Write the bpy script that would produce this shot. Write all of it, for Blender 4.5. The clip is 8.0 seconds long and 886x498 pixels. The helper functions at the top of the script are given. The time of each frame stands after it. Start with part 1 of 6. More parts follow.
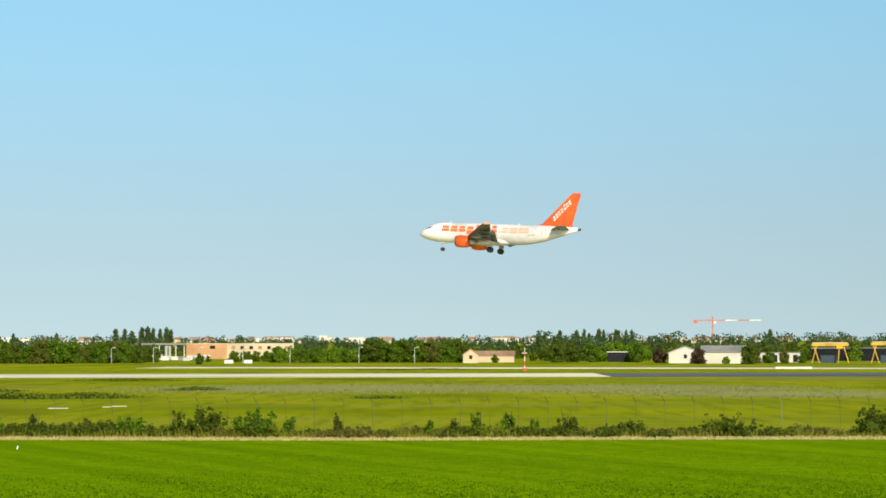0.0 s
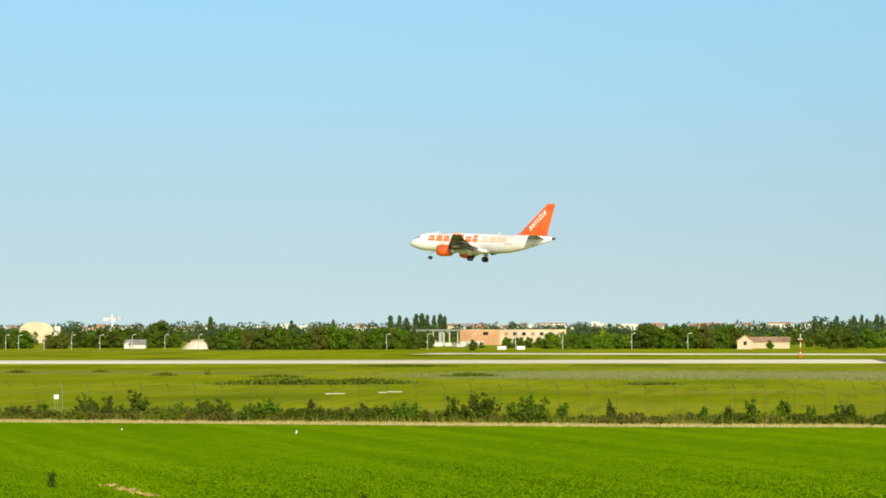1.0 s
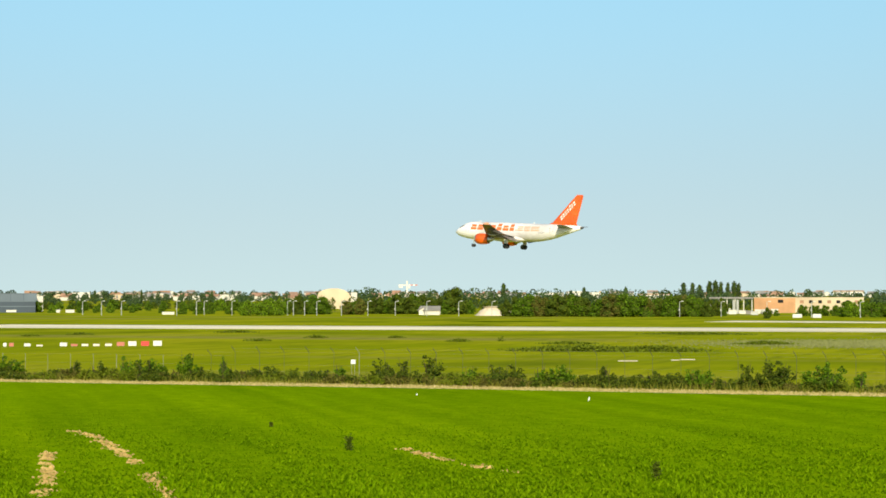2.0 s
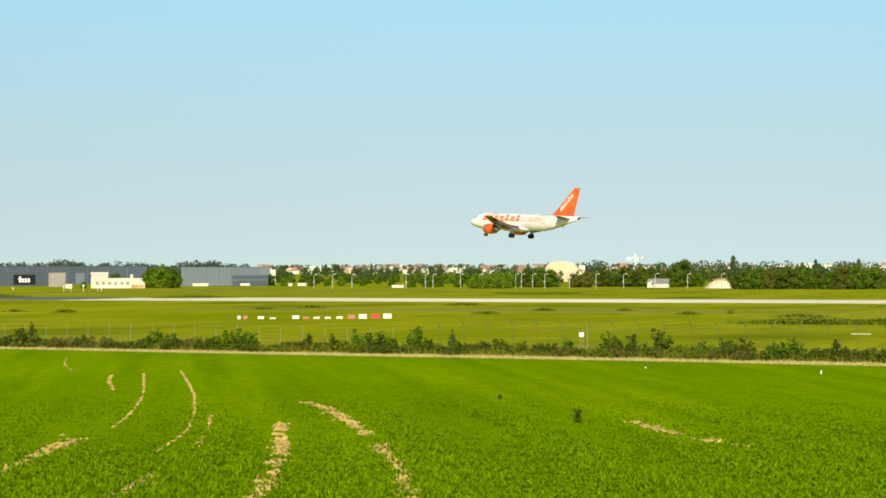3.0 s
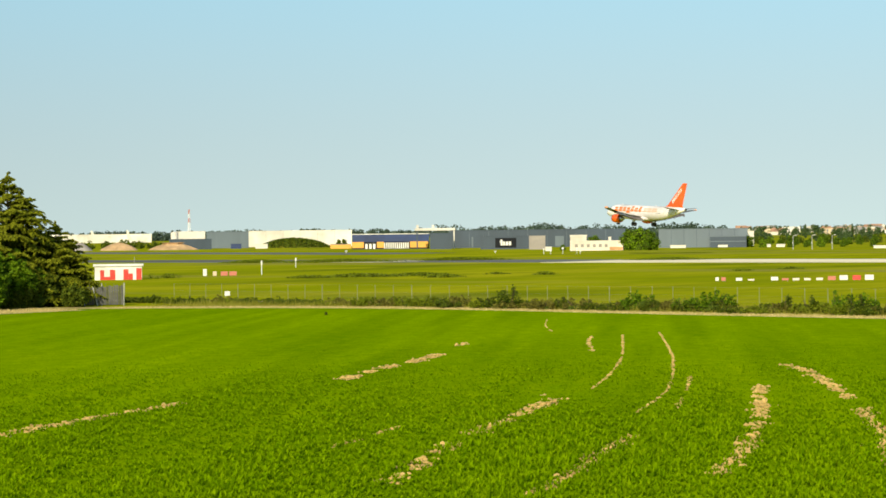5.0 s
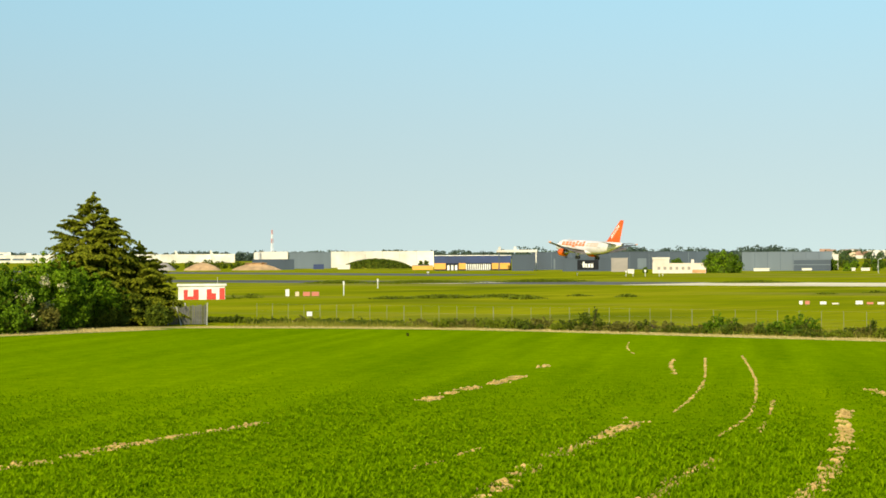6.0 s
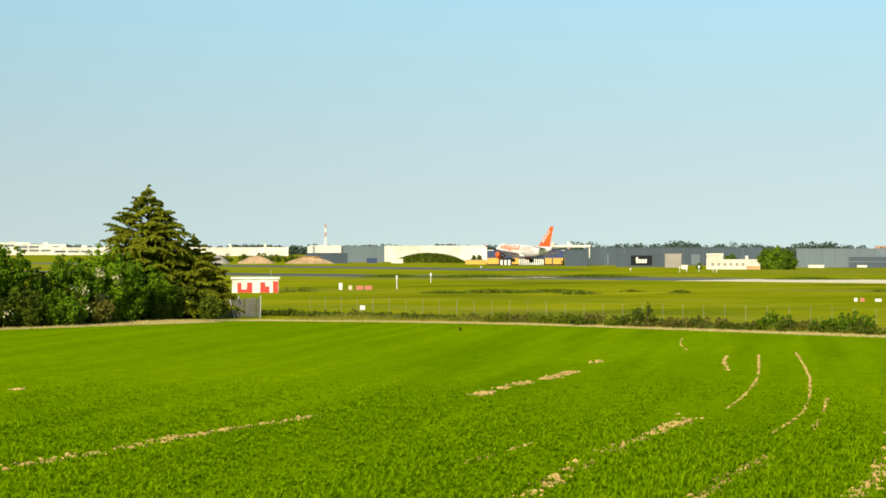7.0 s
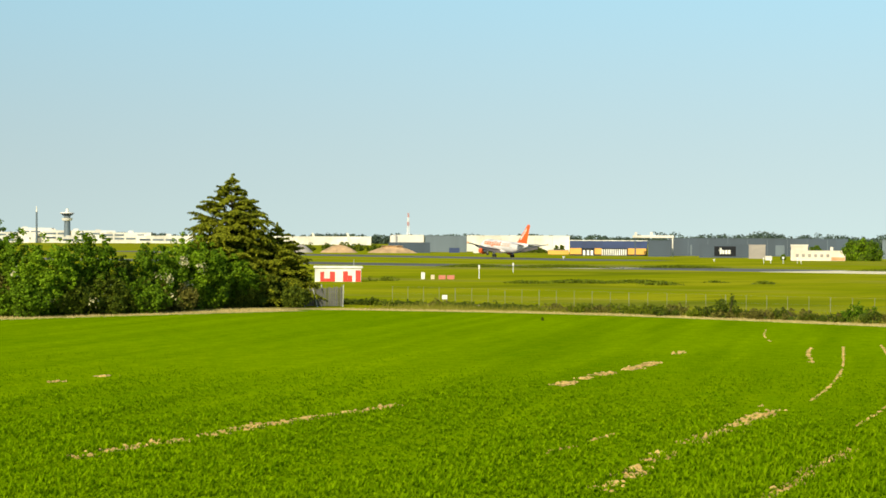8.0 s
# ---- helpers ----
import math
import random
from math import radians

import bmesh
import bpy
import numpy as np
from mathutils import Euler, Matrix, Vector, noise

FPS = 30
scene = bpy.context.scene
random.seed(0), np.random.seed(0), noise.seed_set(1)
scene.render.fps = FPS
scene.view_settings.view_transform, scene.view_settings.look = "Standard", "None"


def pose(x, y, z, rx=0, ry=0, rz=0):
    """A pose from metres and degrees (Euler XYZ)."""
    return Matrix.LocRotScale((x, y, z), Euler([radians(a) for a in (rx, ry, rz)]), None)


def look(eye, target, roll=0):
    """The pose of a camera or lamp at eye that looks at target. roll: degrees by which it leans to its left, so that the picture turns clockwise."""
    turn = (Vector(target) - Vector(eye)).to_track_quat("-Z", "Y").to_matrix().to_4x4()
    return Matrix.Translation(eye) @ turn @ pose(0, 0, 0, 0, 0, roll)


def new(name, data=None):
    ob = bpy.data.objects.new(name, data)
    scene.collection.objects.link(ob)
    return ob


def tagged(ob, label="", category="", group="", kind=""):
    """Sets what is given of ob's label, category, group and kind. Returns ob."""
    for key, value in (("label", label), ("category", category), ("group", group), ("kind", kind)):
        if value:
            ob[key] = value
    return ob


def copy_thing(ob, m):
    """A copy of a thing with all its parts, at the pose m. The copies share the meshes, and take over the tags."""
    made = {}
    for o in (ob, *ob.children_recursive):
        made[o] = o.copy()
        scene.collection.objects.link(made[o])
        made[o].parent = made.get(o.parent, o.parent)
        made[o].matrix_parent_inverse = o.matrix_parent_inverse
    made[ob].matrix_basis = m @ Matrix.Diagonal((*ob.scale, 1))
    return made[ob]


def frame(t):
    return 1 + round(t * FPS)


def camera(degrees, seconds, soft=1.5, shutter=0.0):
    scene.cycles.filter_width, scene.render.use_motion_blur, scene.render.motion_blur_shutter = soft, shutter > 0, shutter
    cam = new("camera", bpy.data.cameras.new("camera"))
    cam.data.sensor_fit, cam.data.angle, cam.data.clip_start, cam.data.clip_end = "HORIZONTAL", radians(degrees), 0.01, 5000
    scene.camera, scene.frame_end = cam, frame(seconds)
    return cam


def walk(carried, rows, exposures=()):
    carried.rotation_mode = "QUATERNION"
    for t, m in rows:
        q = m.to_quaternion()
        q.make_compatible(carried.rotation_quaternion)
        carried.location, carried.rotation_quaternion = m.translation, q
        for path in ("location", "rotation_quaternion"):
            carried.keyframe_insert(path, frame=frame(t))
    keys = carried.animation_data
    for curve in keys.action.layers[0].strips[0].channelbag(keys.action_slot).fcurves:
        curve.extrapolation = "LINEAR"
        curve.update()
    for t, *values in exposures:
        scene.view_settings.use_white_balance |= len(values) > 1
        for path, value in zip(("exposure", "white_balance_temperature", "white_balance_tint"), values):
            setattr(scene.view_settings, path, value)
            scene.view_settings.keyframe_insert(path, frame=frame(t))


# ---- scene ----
EYE = 6.3
cam = camera(25.16, 8.0, soft=1.65)
# seconds, yaw, pitch, roll
TURNS = [
    (0.0, 0.0, 2.677, 0.111), (0.5, 3.734, 2.664, 0.22), (1.0, 7.843, 2.299, 0.19), (1.5, 12.26, 1.771, 0.05),
    (1.7, 13.98, 1.604, 0.0), (3.0, 22.834, 0.588, 0.15), (3.5, 26.752, 0.214, 0.046), (4.0, 31.028, -0.203, 0.158),
    (4.5, 34.351, -0.528, 0.393), (5.0, 36.549, -0.421, 0.639), (5.2, 37.128, -0.286, 0.453), (6.3, 39.429, 0.343, 0.244),
    (6.5, 39.723, 0.352, 0.103), (7.0, 40.448, 0.065, -0.029), (7.5, 41.746, -0.152, -0.155), (8.0, 42.828, -0.237, -0.283),
]
walk(cam, [(t, pose(0, 0, EYE, 90 + pitch, roll, yaw)) for t, yaw, pitch, roll in TURNS],
     exposures=[(0.0, -0.13, 6350, 10), (1.5, -0.07, 6500, 10), (3.0, -0.03, 6750, 10), (3.5, -0.1, 6850, 10), (5.0, -0.02, 6900, 10), (8.0, 0.04, 6850, 10)])

# ---- sky, sun ----
SUN_AZ, SUN_EL = 198.0, 25.0  # bearing counted to the left of +Y, height, degrees
world = bpy.data.worlds.new("sky")
scene.world = world
world.use_nodes = True
_n = world.node_tree.nodes
_sky = _n.new("ShaderNodeTexSky")
_sky.sky_type, _sky.sun_disc = "NISHITA", False
_sky.sun_elevation, _sky.sun_rotation = radians(SUN_EL), radians(-SUN_AZ)
_sky.air_density, _sky.dust_density, _sky.ozone_density = 1.0, 0.5, 2.0
# the haze near the ground is thin: the sky is looked up a little higher than it stands
_tc, _mp = _n.new("ShaderNodeTexCoord"), _n.new("ShaderNodeMapping")
_mp.inputs["Location"].default_value, _mp.inputs["Scale"].default_value = (0, 0, 0.125), (1, 1, 0.45)
world.node_tree.links.new(_tc.outputs["Generated"], _mp.inputs[0])
world.node_tree.links.new(_mp.outputs[0], _sky.inputs[0])
_tint = _n.new("ShaderNodeMix")
_tint.data_type, _tint.blend_type = "RGBA", "MULTIPLY"
_tint.inputs[0].default_value = 1.0
# warm haze over the ground, clear blue above it, deeper towards the zenith
_up, _ramp = _n.new("ShaderNodeSeparateXYZ"), _n.new("ShaderNodeValToRGB")
_ramp.color_ramp.interpolation = "EASE"
_ramp.color_ramp.elements[0].position, _ramp.color_ramp.elements[0].color = 0.02, (1.06, 0.94, 0.79, 1)
_ramp.color_ramp.elements[1].position, _ramp.color_ramp.elements[1].color = 0.18, (0.97, 1.17, 1.07, 1)
_ramp.color_ramp.elements.new(0.6).color = (0.72, 0.78, 0.72, 1)
world.node_tree.links.new(_tc.outputs["Generated"], _up.inputs[0])
world.node_tree.links.new(_up.outputs[2], _ramp.inputs[0])
world.node_tree.links.new(_ramp.outputs[0], _tint.inputs[7])
world.node_tree.links.new(_sky.outputs[0], _tint.inputs[6])
world.node_tree.links.new(_tint.outputs[2], _n["Background"].inputs[0])
_n["Background"].inputs[1].default_value = 0.125
sun = new("sun", bpy.data.lights.new("sun", "SUN"))
sun.data.energy, sun.data.angle, sun.data.color = 5.0, radians(0.53), (1.0, 0.9, 0.67)
_v = Vector((-math.sin(radians(SUN_AZ)) * math.cos(radians(SUN_EL)), math.cos(radians(SUN_AZ)) * math.cos(radians(SUN_EL)), math.sin(radians(SUN_EL))))
sun.matrix_world = look(_v * 100, (0, 0, 0))


# ---- small tools ----
def polar(az, d):
    """Plan position from a bearing (degrees to the left of +Y) and a distance."""
    return (-d * math.sin(radians(az)), d * math.cos(radians(az)))


def rise(az, d):
    """Height of the land: level round the airfield, a low swell under the far town, flat again behind the terminal."""
    s = min(max((d - 1250) / 1300, 0), 1)
    k = min(max(((az + 180) % 360 - 180 - 29) / 6, 0), 1)
    return 7.0 * s * s * (3 - 2 * s) * (1 - 0.86 * k * k * (3 - 2 * k))


def material(name, c1, c2=None, size=1.0, rough=0.7, metal=0.0, bump=0.0, big=0.0, spec=0.5, coat=0.0, stretch=(1, 1, 1), through_light=0.0):
    """Two-colour procedural surface: grain of the given size in metres, broad stains of size big, fine relief."""
    m = bpy.data.materials.new(name)
    m.use_nodes = True
    nt = m.node_tree
    b = nt.nodes["Principled BSDF"]
    b.inputs["Roughness"].default_value, b.inputs["Metallic"].default_value = rough, metal
    b.inputs["Specular IOR Level"].default_value, b.inputs["Coat Weight"].default_value = spec, coat
    c2 = c2 or tuple(0.8 * v for v in c1)
    tc, mp = nt.nodes.new("ShaderNodeTexCoord"), nt.nodes.new("ShaderNodeMapping")
    nt.links.new(tc.outputs["Object"], mp.inputs[0])
    mp.inputs["Scale"].default_value = stretch
    n1 = nt.nodes.new("ShaderNodeTexNoise")
    n1.inputs["Scale"].default_value, n1.inputs["Detail"].default_value = 1.0 / size, 6
    nt.links.new(mp.outputs[0], n1.inputs[0])
    ramp = nt.nodes.new("ShaderNodeValToRGB")
    ramp.color_ramp.elements[0].position, ramp.color_ramp.elements[1].position = 0.35, 0.65
    ramp.color_ramp.elements[0].color, ramp.color_ramp.elements[1].color = (*c1, 1), (*c2, 1)
    nt.links.new(n1.outputs[0], ramp.inputs[0])
    out = ramp.outputs[0]
    if big:
        n2 = nt.nodes.new("ShaderNodeTexNoise")
        n2.inputs["Scale"].default_value, n2.inputs["Detail"].default_value = 1.0 / big, 3
        nt.links.new(mp.outputs[0], n2.inputs[0])
        mr = nt.nodes.new("ShaderNodeMapRange")
        mr.inputs[1].default_value, mr.inputs[2].default_value, mr.inputs[3].default_value, mr.inputs[4].default_value = 0.35, 0.65, 0.75, 1.2
        nt.links.new(n2.outputs[0], mr.inputs[0])
        mul = nt.nodes.new("ShaderNodeMix")
        mul.data_type, mul.blend_type = "RGBA", "MULTIPLY"
        mul.inputs[0].default_value = 1.0
        nt.links.new(out, mul.inputs[6])
        nt.links.new(mr.outputs[0], mul.inputs[7])
        out = mul.outputs[2]
    nt.links.new(out, b.inputs["Base Color"])
    if bump:
        bp = nt.nodes.new("ShaderNodeBump")
        bp.inputs["Strength"].default_value, bp.inputs["Distance"].default_value = bump, size * 0.5
        nt.links.new(n1.outputs[0], bp.inputs["Height"])
        nt.links.new(bp.outputs[0], b.inputs["Normal"])
    if through_light:
        tr, ad = nt.nodes.new("ShaderNodeBsdfTranslucent"), nt.nodes.new("ShaderNodeMixShader")
        ad.inputs[0].default_value = through_light
        nt.links.new(out, tr.inputs[0])
        nt.links.new(b.outputs[0], ad.inputs[1])
        nt.links.new(tr.outputs[0], ad.inputs[2])
        nt.links.new(ad.outputs[0], nt.nodes["Material Output"].inputs[0])
    return m


def leaf_material(name, c1, c2, back=0.25, spec=0.2):
    """Foliage: a shade of its own for every leaf, some light through the blade."""
    m = bpy.data.materials.new(name)
    m.use_nodes = True
    nt = m.node_tree
    b = nt.nodes["Principled BSDF"]
    b.inputs["Roughness"].default_value, b.inputs["Specular IOR Level"].default_value = 0.6, spec
    g = nt.nodes.new("ShaderNodeNewGeometry")
    ramp = nt.nodes.new("ShaderNodeValToRGB")
    ramp.color_ramp.elements[0].color, ramp.color_ramp.elements[1].color = (*c1, 1), (*c2, 1)
    nt.links.new(g.outputs["Random Per Island"], ramp.inputs[0])
    nt.links.new(ramp.outputs[0], b.inputs["Base Color"])
    tr, ad = nt.nodes.new("ShaderNodeBsdfTranslucent"), nt.nodes.new("ShaderNodeMixShader")
    ad.inputs[0].default_value = back
    nt.links.new(ramp.outputs[0], tr.inputs[0])
    nt.links.new(b.outputs[0], ad.inputs[1])
    nt.links.new(tr.outputs[0], ad.inputs[2])
    nt.links.new(ad.outputs[0], nt.nodes["Material Output"].inputs[0])
    return m


def part(name, bm, mat, parent=None, label="", smooth=False):
    """Links a bmesh as one mesh object, under a thing or a part."""
    me = bpy.data.meshes.new(name)
    bm.normal_update()
    bm.to_mesh(me)
    bm.free()
    me.materials.append(mat)
    if smooth:
        for p in me.polygons:
            p.use_smooth = True
    ob = new(name, me)
    ob.parent = parent
    return tagged(ob, label=label)


def soup(name, verts, faces, mat, parent=None, label=""):
    """A mesh object from numpy arrays of vertices and faces (all of one size)."""
    me = bpy.data.meshes.new(name)
    verts, faces = np.asarray(verts, dtype=np.float32), np.asarray(faces, dtype=np.int32)
    k = faces.shape[1]
    me.vertices.add(len(verts))
    me.vertices.foreach_set("co", verts.ravel())
    me.loops.add(faces.size)
    me.loops.foreach_set("vertex_index", faces.ravel())
    me.polygons.add(len(faces))
    me.polygons.foreach_set("loop_start", np.arange(0, faces.size, k, dtype=np.int32))
    me.update(calc_edges=True)
    me.materials.append(mat)
    ob = new(name, me)
    ob.parent = parent
    return tagged(ob, label=label)


def box(bm, x0, x1, y0, y1, z0, z1, bevel=0.0):
    r = bmesh.ops.create_cube(bm, size=1.0, matrix=Matrix.Translation(((x0 + x1) / 2, (y0 + y1) / 2, (z0 + z1) / 2)) @ Matrix.Diagonal((x1 - x0, y1 - y0, z1 - z0, 1)))
    if bevel:
        bmesh.ops.bevel(bm, geom=list({e for v in r["verts"] for e in v.link_edges}), offset=bevel, segments=1, affect="EDGES")
    return bm


def cyl(bm, a, b, r0, r1=None, n=10):
    """A tapered rod from a to b."""
    a, b = Vector(a), Vector(b)
    m = Matrix.Translation((a + b) / 2) @ (b - a).to_track_quat("Z", "Y").to_matrix().to_4x4()
    bmesh.ops.create_cone(bm, cap_ends=True, segments=n, radius1=r0, radius2=r0 if r1 is None else r1, depth=(b - a).length, matrix=m)
    return bm


def loft(bm, rings, close=True):
    """Skins rings of equally many points; caps both ends."""
    vs = [[bm.verts.new(p) for p in ring] for ring in rings]
    n = len(vs[0])
    for r0, r1 in zip(vs, vs[1:]):
        for i in range(n):
            bm.faces.new((r0[i], r0[(i + 1) % n], r1[(i + 1) % n], r1[i]))
    if close:
        bm.faces.new(vs[0][::-1])
        bm.faces.new(vs[-1])
    bmesh.ops.recalc_face_normals(bm, faces=bm.faces)
    return bm


def thing(name, x, y, z=0.0, turn=0.0, **tags):
    """An Empty at a thing's base."""
    e = new(name)
    e.empty_display_size = 0.2
    e.matrix_basis = pose(x, y, z, 0, 0, turn)
    return tagged(e, **tags)


def cards(points, normals, size, rng, aspect=1.0, spread=0.9):
    """Small leaf-like quads at the points, facing roughly along the normals."""
    n = len(points)
    nrm = normals + rng.normal(0, spread, (n, 3))
    nrm /= np.linalg.norm(nrm, axis=1)[:, None] + 1e-9
    a = np.cross(nrm, rng.normal(0, 1, (n, 3)))
    a /= np.linalg.norm(a, axis=1)[:, None] + 1e-9
    b = np.cross(nrm, a)
    s = (size * rng.uniform(0.6, 1.3, n))[:, None]
    a, b = a * s * 0.5, b * s * 0.5 * aspect
    v = np.stack([points - a, points - b * 0.9, points + a, points + b], 1).reshape(-1, 3)
    return v, np.arange(4 * n).reshape(n, 4)


def lobes_cloud(lobes, n, rng, shell=0.35):
    """Points and outward normals in the outer shell of a set of ellipsoids (cx, cy, cz, rx, ry, rz)."""
    L = np.array(lobes, dtype=float)
    w = (L[:, 3] * L[:, 4] + L[:, 4] * L[:, 5] + L[:, 3] * L[:, 5])
    k = rng.choice(len(L), n, p=w / w.sum())
    d = rng.normal(0, 1, (n, 3))
    d /= np.linalg.norm(d, axis=1)[:, None]
    r = 1 - shell * rng.random(n) ** 1.5 + 0.1 * rng.normal(0, 1, n)
    p = L[k, :3] + d * L[k, 3:] * r[:, None]
    keep = p[:, 2] > 0.03
    return p[keep], d[keep]


# ---- materials ----
def ground_material():
    """Rough airfield grass: yellow-green sward with drier, darker and lilac-grey stretches lying along the runway."""
    m = bpy.data.materials.new("airfield_grass")
    m.use_nodes = True
    nt = m.node_tree
    b = nt.nodes["Principled BSDF"]
    b.inputs["Roughness"].default_value, b.inputs["Specular IOR Level"].default_value = 0.95, 0.0
    tc = nt.nodes.new("ShaderNodeTexCoord")

    def layer(scale, stretch, detail, lo, hi):
        mp, n, r = nt.nodes.new("ShaderNodeMapping"), nt.nodes.new("ShaderNodeTexNoise"), nt.nodes.new("ShaderNodeMapRange")
        mp.inputs["Scale"].default_value = stretch
        n.inputs["Scale"].default_value, n.inputs["Detail"].default_value = scale, detail
        r.inputs[1].default_value, r.inputs[2].default_value = lo, hi
        nt.links.new(tc.outputs["Object"], mp.inputs[0])
        nt.links.new(mp.outputs[0], n.inputs[0])
        nt.links.new(n.outputs[0], r.inputs[0])
        return r.outputs[0]

    def blend(fac, a, c):
        x = nt.nodes.new("ShaderNodeMix")
        x.data_type = "RGBA"
        nt.links.new(fac, x.inputs[0])
        if isinstance(a, tuple):
            x.inputs[6].default_value = (*a, 1)
        else:
            nt.links.new(a, x.inputs[6])
        x.inputs[7].default_value = (*c, 1)
        return x.outputs[2]

    c = blend(layer(0.06, (0.8, 0.4, 1), 5, 0.4, 0.62), (0.26, 0.3, 0.006), (0.36, 0.36, 0.012))
    c = blend(layer(0.045, (0.8, 0.45, 1), 6, 0.52, 0.68), c, (0.16, 0.2, 0.008))
    c = blend(layer(0.02, (0.25, 1.2, 1), 4, 0.55, 0.7), c, (0.3, 0.27, 0.06))
    c = blend(layer(0.55, (1, 0.12, 1), 6, 0.5, 0.75), c, (0.19, 0.22, 0.01))
    nt.links.new(c, b.inputs["Base Color"])
    return m


GRASS = ground_material()
ROW_TURN = 59.5  # degrees from the drilling direction to +X


def crop_material():
    """Young cereal seen flat: drilling streaks, thinner and thicker stands, fine tufts."""
    m = bpy.data.materials.new("young_crop")
    m.use_nodes = True
    nt = m.node_tree
    b = nt.nodes["Principled BSDF"]
    b.inputs["Roughness"].default_value, b.inputs["Specular IOR Level"].default_value = 0.9, 0.0
    tc, turn = nt.nodes.new("ShaderNodeTexCoord"), nt.nodes.new("ShaderNodeMapping")
    turn.inputs["Rotation"].default_value = (0, 0, radians(ROW_TURN))
    nt.links.new(tc.outputs["Object"], turn.inputs[0])
    col = None
    # grain scale, stretch along the rows, range, colours or factors
    for scale, stretch, lo, hi, dark, light in ((0.9, 1.0, 0.35, 0.65, (0.172, 0.3, 0.001), (0.232, 0.355, 0.002)), (0.42, 0.045, 0.38, 0.62, (0.85, 0.87, 0.92), (1.08, 1.05, 1.0)),
                                                (0.09, 0.3, 0.35, 0.65, (0.86, 0.9, 1.0), (1.1, 1.06, 1.0)), (7.0, 0.7, 0.4, 0.62, (0.8, 0.84, 0.9), (1.08, 1.06, 1.0))):
        mp, n, r = nt.nodes.new("ShaderNodeMapping"), nt.nodes.new("ShaderNodeTexNoise"), nt.nodes.new("ShaderNodeValToRGB")
        mp.inputs["Scale"].default_value = (stretch, 1, 1)
        n.inputs["Scale"].default_value, n.inputs["Detail"].default_value = scale, 4
        r.color_ramp.elements[0].position, r.color_ramp.elements[1].position = lo, hi
        r.color_ramp.elements[0].color, r.color_ramp.elements[1].color = (*dark, 1), (*light, 1)
        nt.links.new(turn.outputs[0], mp.inputs[0])
        nt.links.new(mp.outputs[0], n.inputs[0])
        nt.links.new(n.outputs[0], r.inputs[0])
        if col is None:
            col = r.outputs[0]
        else:
            mul = nt.nodes.new("ShaderNodeMix")
            mul.data_type, mul.blend_type = "RGBA", "MULTIPLY"
            mul.inputs[0].default_value = 1.0
            nt.links.new(col, mul.inputs[6])
            nt.links.new(r.outputs[0], mul.inputs[7])
            col = mul.outputs[2]
    nt.links.new(col, b.inputs["Base Color"])
    return m


FIELD = crop_material()
BLADE = leaf_material("crop_blades", (0.165, 0.305, 0.001), (0.275, 0.42, 0.005), 0.45, 0.0)
SOIL = material("dry_soil", (0.66, 0.45, 0.165), (0.42, 0.28, 0.085), 0.25, 0.95, bump=0.6, big=2.0, spec=0.1)
DRYGRASS = material("dry_verge", (0.56, 0.43, 0.19), (0.34, 0.31, 0.08), 0.9, 0.95, bump=0.08, big=6.0, spec=0.1)
DRYBLADE = leaf_material("dry_blades", (0.3, 0.27, 0.07), (0.66, 0.52, 0.26), 0.2, 0.05)
CONCRETE = material("runway_concrete", (0.93, 0.81, 0.57), (0.86, 0.74, 0.52), 3.0, 0.85, big=40.0, spec=0.2, stretch=(0.2, 1, 1))
ASPHALT = material("runway_asphalt", (0.17, 0.165, 0.15), (0.12, 0.12, 0.115), 2.0, 0.85, big=30.0, spec=0.2, stretch=(0.2, 1, 1))
LILAC = leaf_material("seeding_grass", (0.25, 0.265, 0.075), (0.3, 0.305, 0.12), 0.2, 0.0)
MEADOW = leaf_material("rough_weeds", (0.11, 0.15, 0.008), (0.165, 0.205, 0.014), 0.2, 0.05)
LEAF_DARK = leaf_material("dark_leaves", (0.038, 0.066, 0.006), (0.14, 0.18, 0.015), 0.3, 0.08)
LEAF_MID = leaf_material("green_leaves", (0.045, 0.1, 0.004), (0.17, 0.29, 0.012), 0.3, 0.08)
LEAF_LIGHT = leaf_material("bright_leaves", (0.08, 0.165, 0.005), (0.27, 0.42, 0.018), 0.3, 0.08)
LEAF_BROWN = leaf_material("olive_leaves", (0.085, 0.085, 0.012), (0.19, 0.18, 0.035), 0.2, 0.08)
LEAF_PURPLE = leaf_material("purple_leaves", (0.052, 0.021, 0.019), (0.105, 0.044, 0.036), 0.15)
# leaf green shifted towards blue: distance haze painted into the colour
LEAF_FAR_HAZE = leaf_material("hazed_far_leaves", (0.04, 0.075, 0.03), (0.095, 0.145, 0.048), 0.2, 0.08)
NEEDLE = leaf_material("conifer_needles", (0.06, 0.085, 0.005), (0.34, 0.36, 0.022), 0.2, 0.08)
# bluer and paler still, the skyline's haze mixed into the leaf colour
LEAF_RIDGE_HAZE = leaf_material("hazed_ridge_leaves", (0.05, 0.08, 0.062), (0.095, 0.135, 0.095), 0.15, 0.05)
TALLGRASS = leaf_material("tall_olive_grass", (0.14, 0.15, 0.012), (0.3, 0.29, 0.05), 0.3, 0.0)
BLOSSOM = leaf_material("pale_blossom", (0.5, 0.47, 0.25), (0.7, 0.66, 0.4), 0.2)
BARK = material("bark", (0.09, 0.06, 0.035), (0.05, 0.035, 0.02), 0.15, 0.95, bump=0.6)
# dark green for solid cores: shade inside crowns and bushes put into the colour
CROWN_SHADE = material("painted_crown_shade", (0.045, 0.07, 0.008), (0.065, 0.095, 0.012), 0.4, 0.95, spec=0.05)
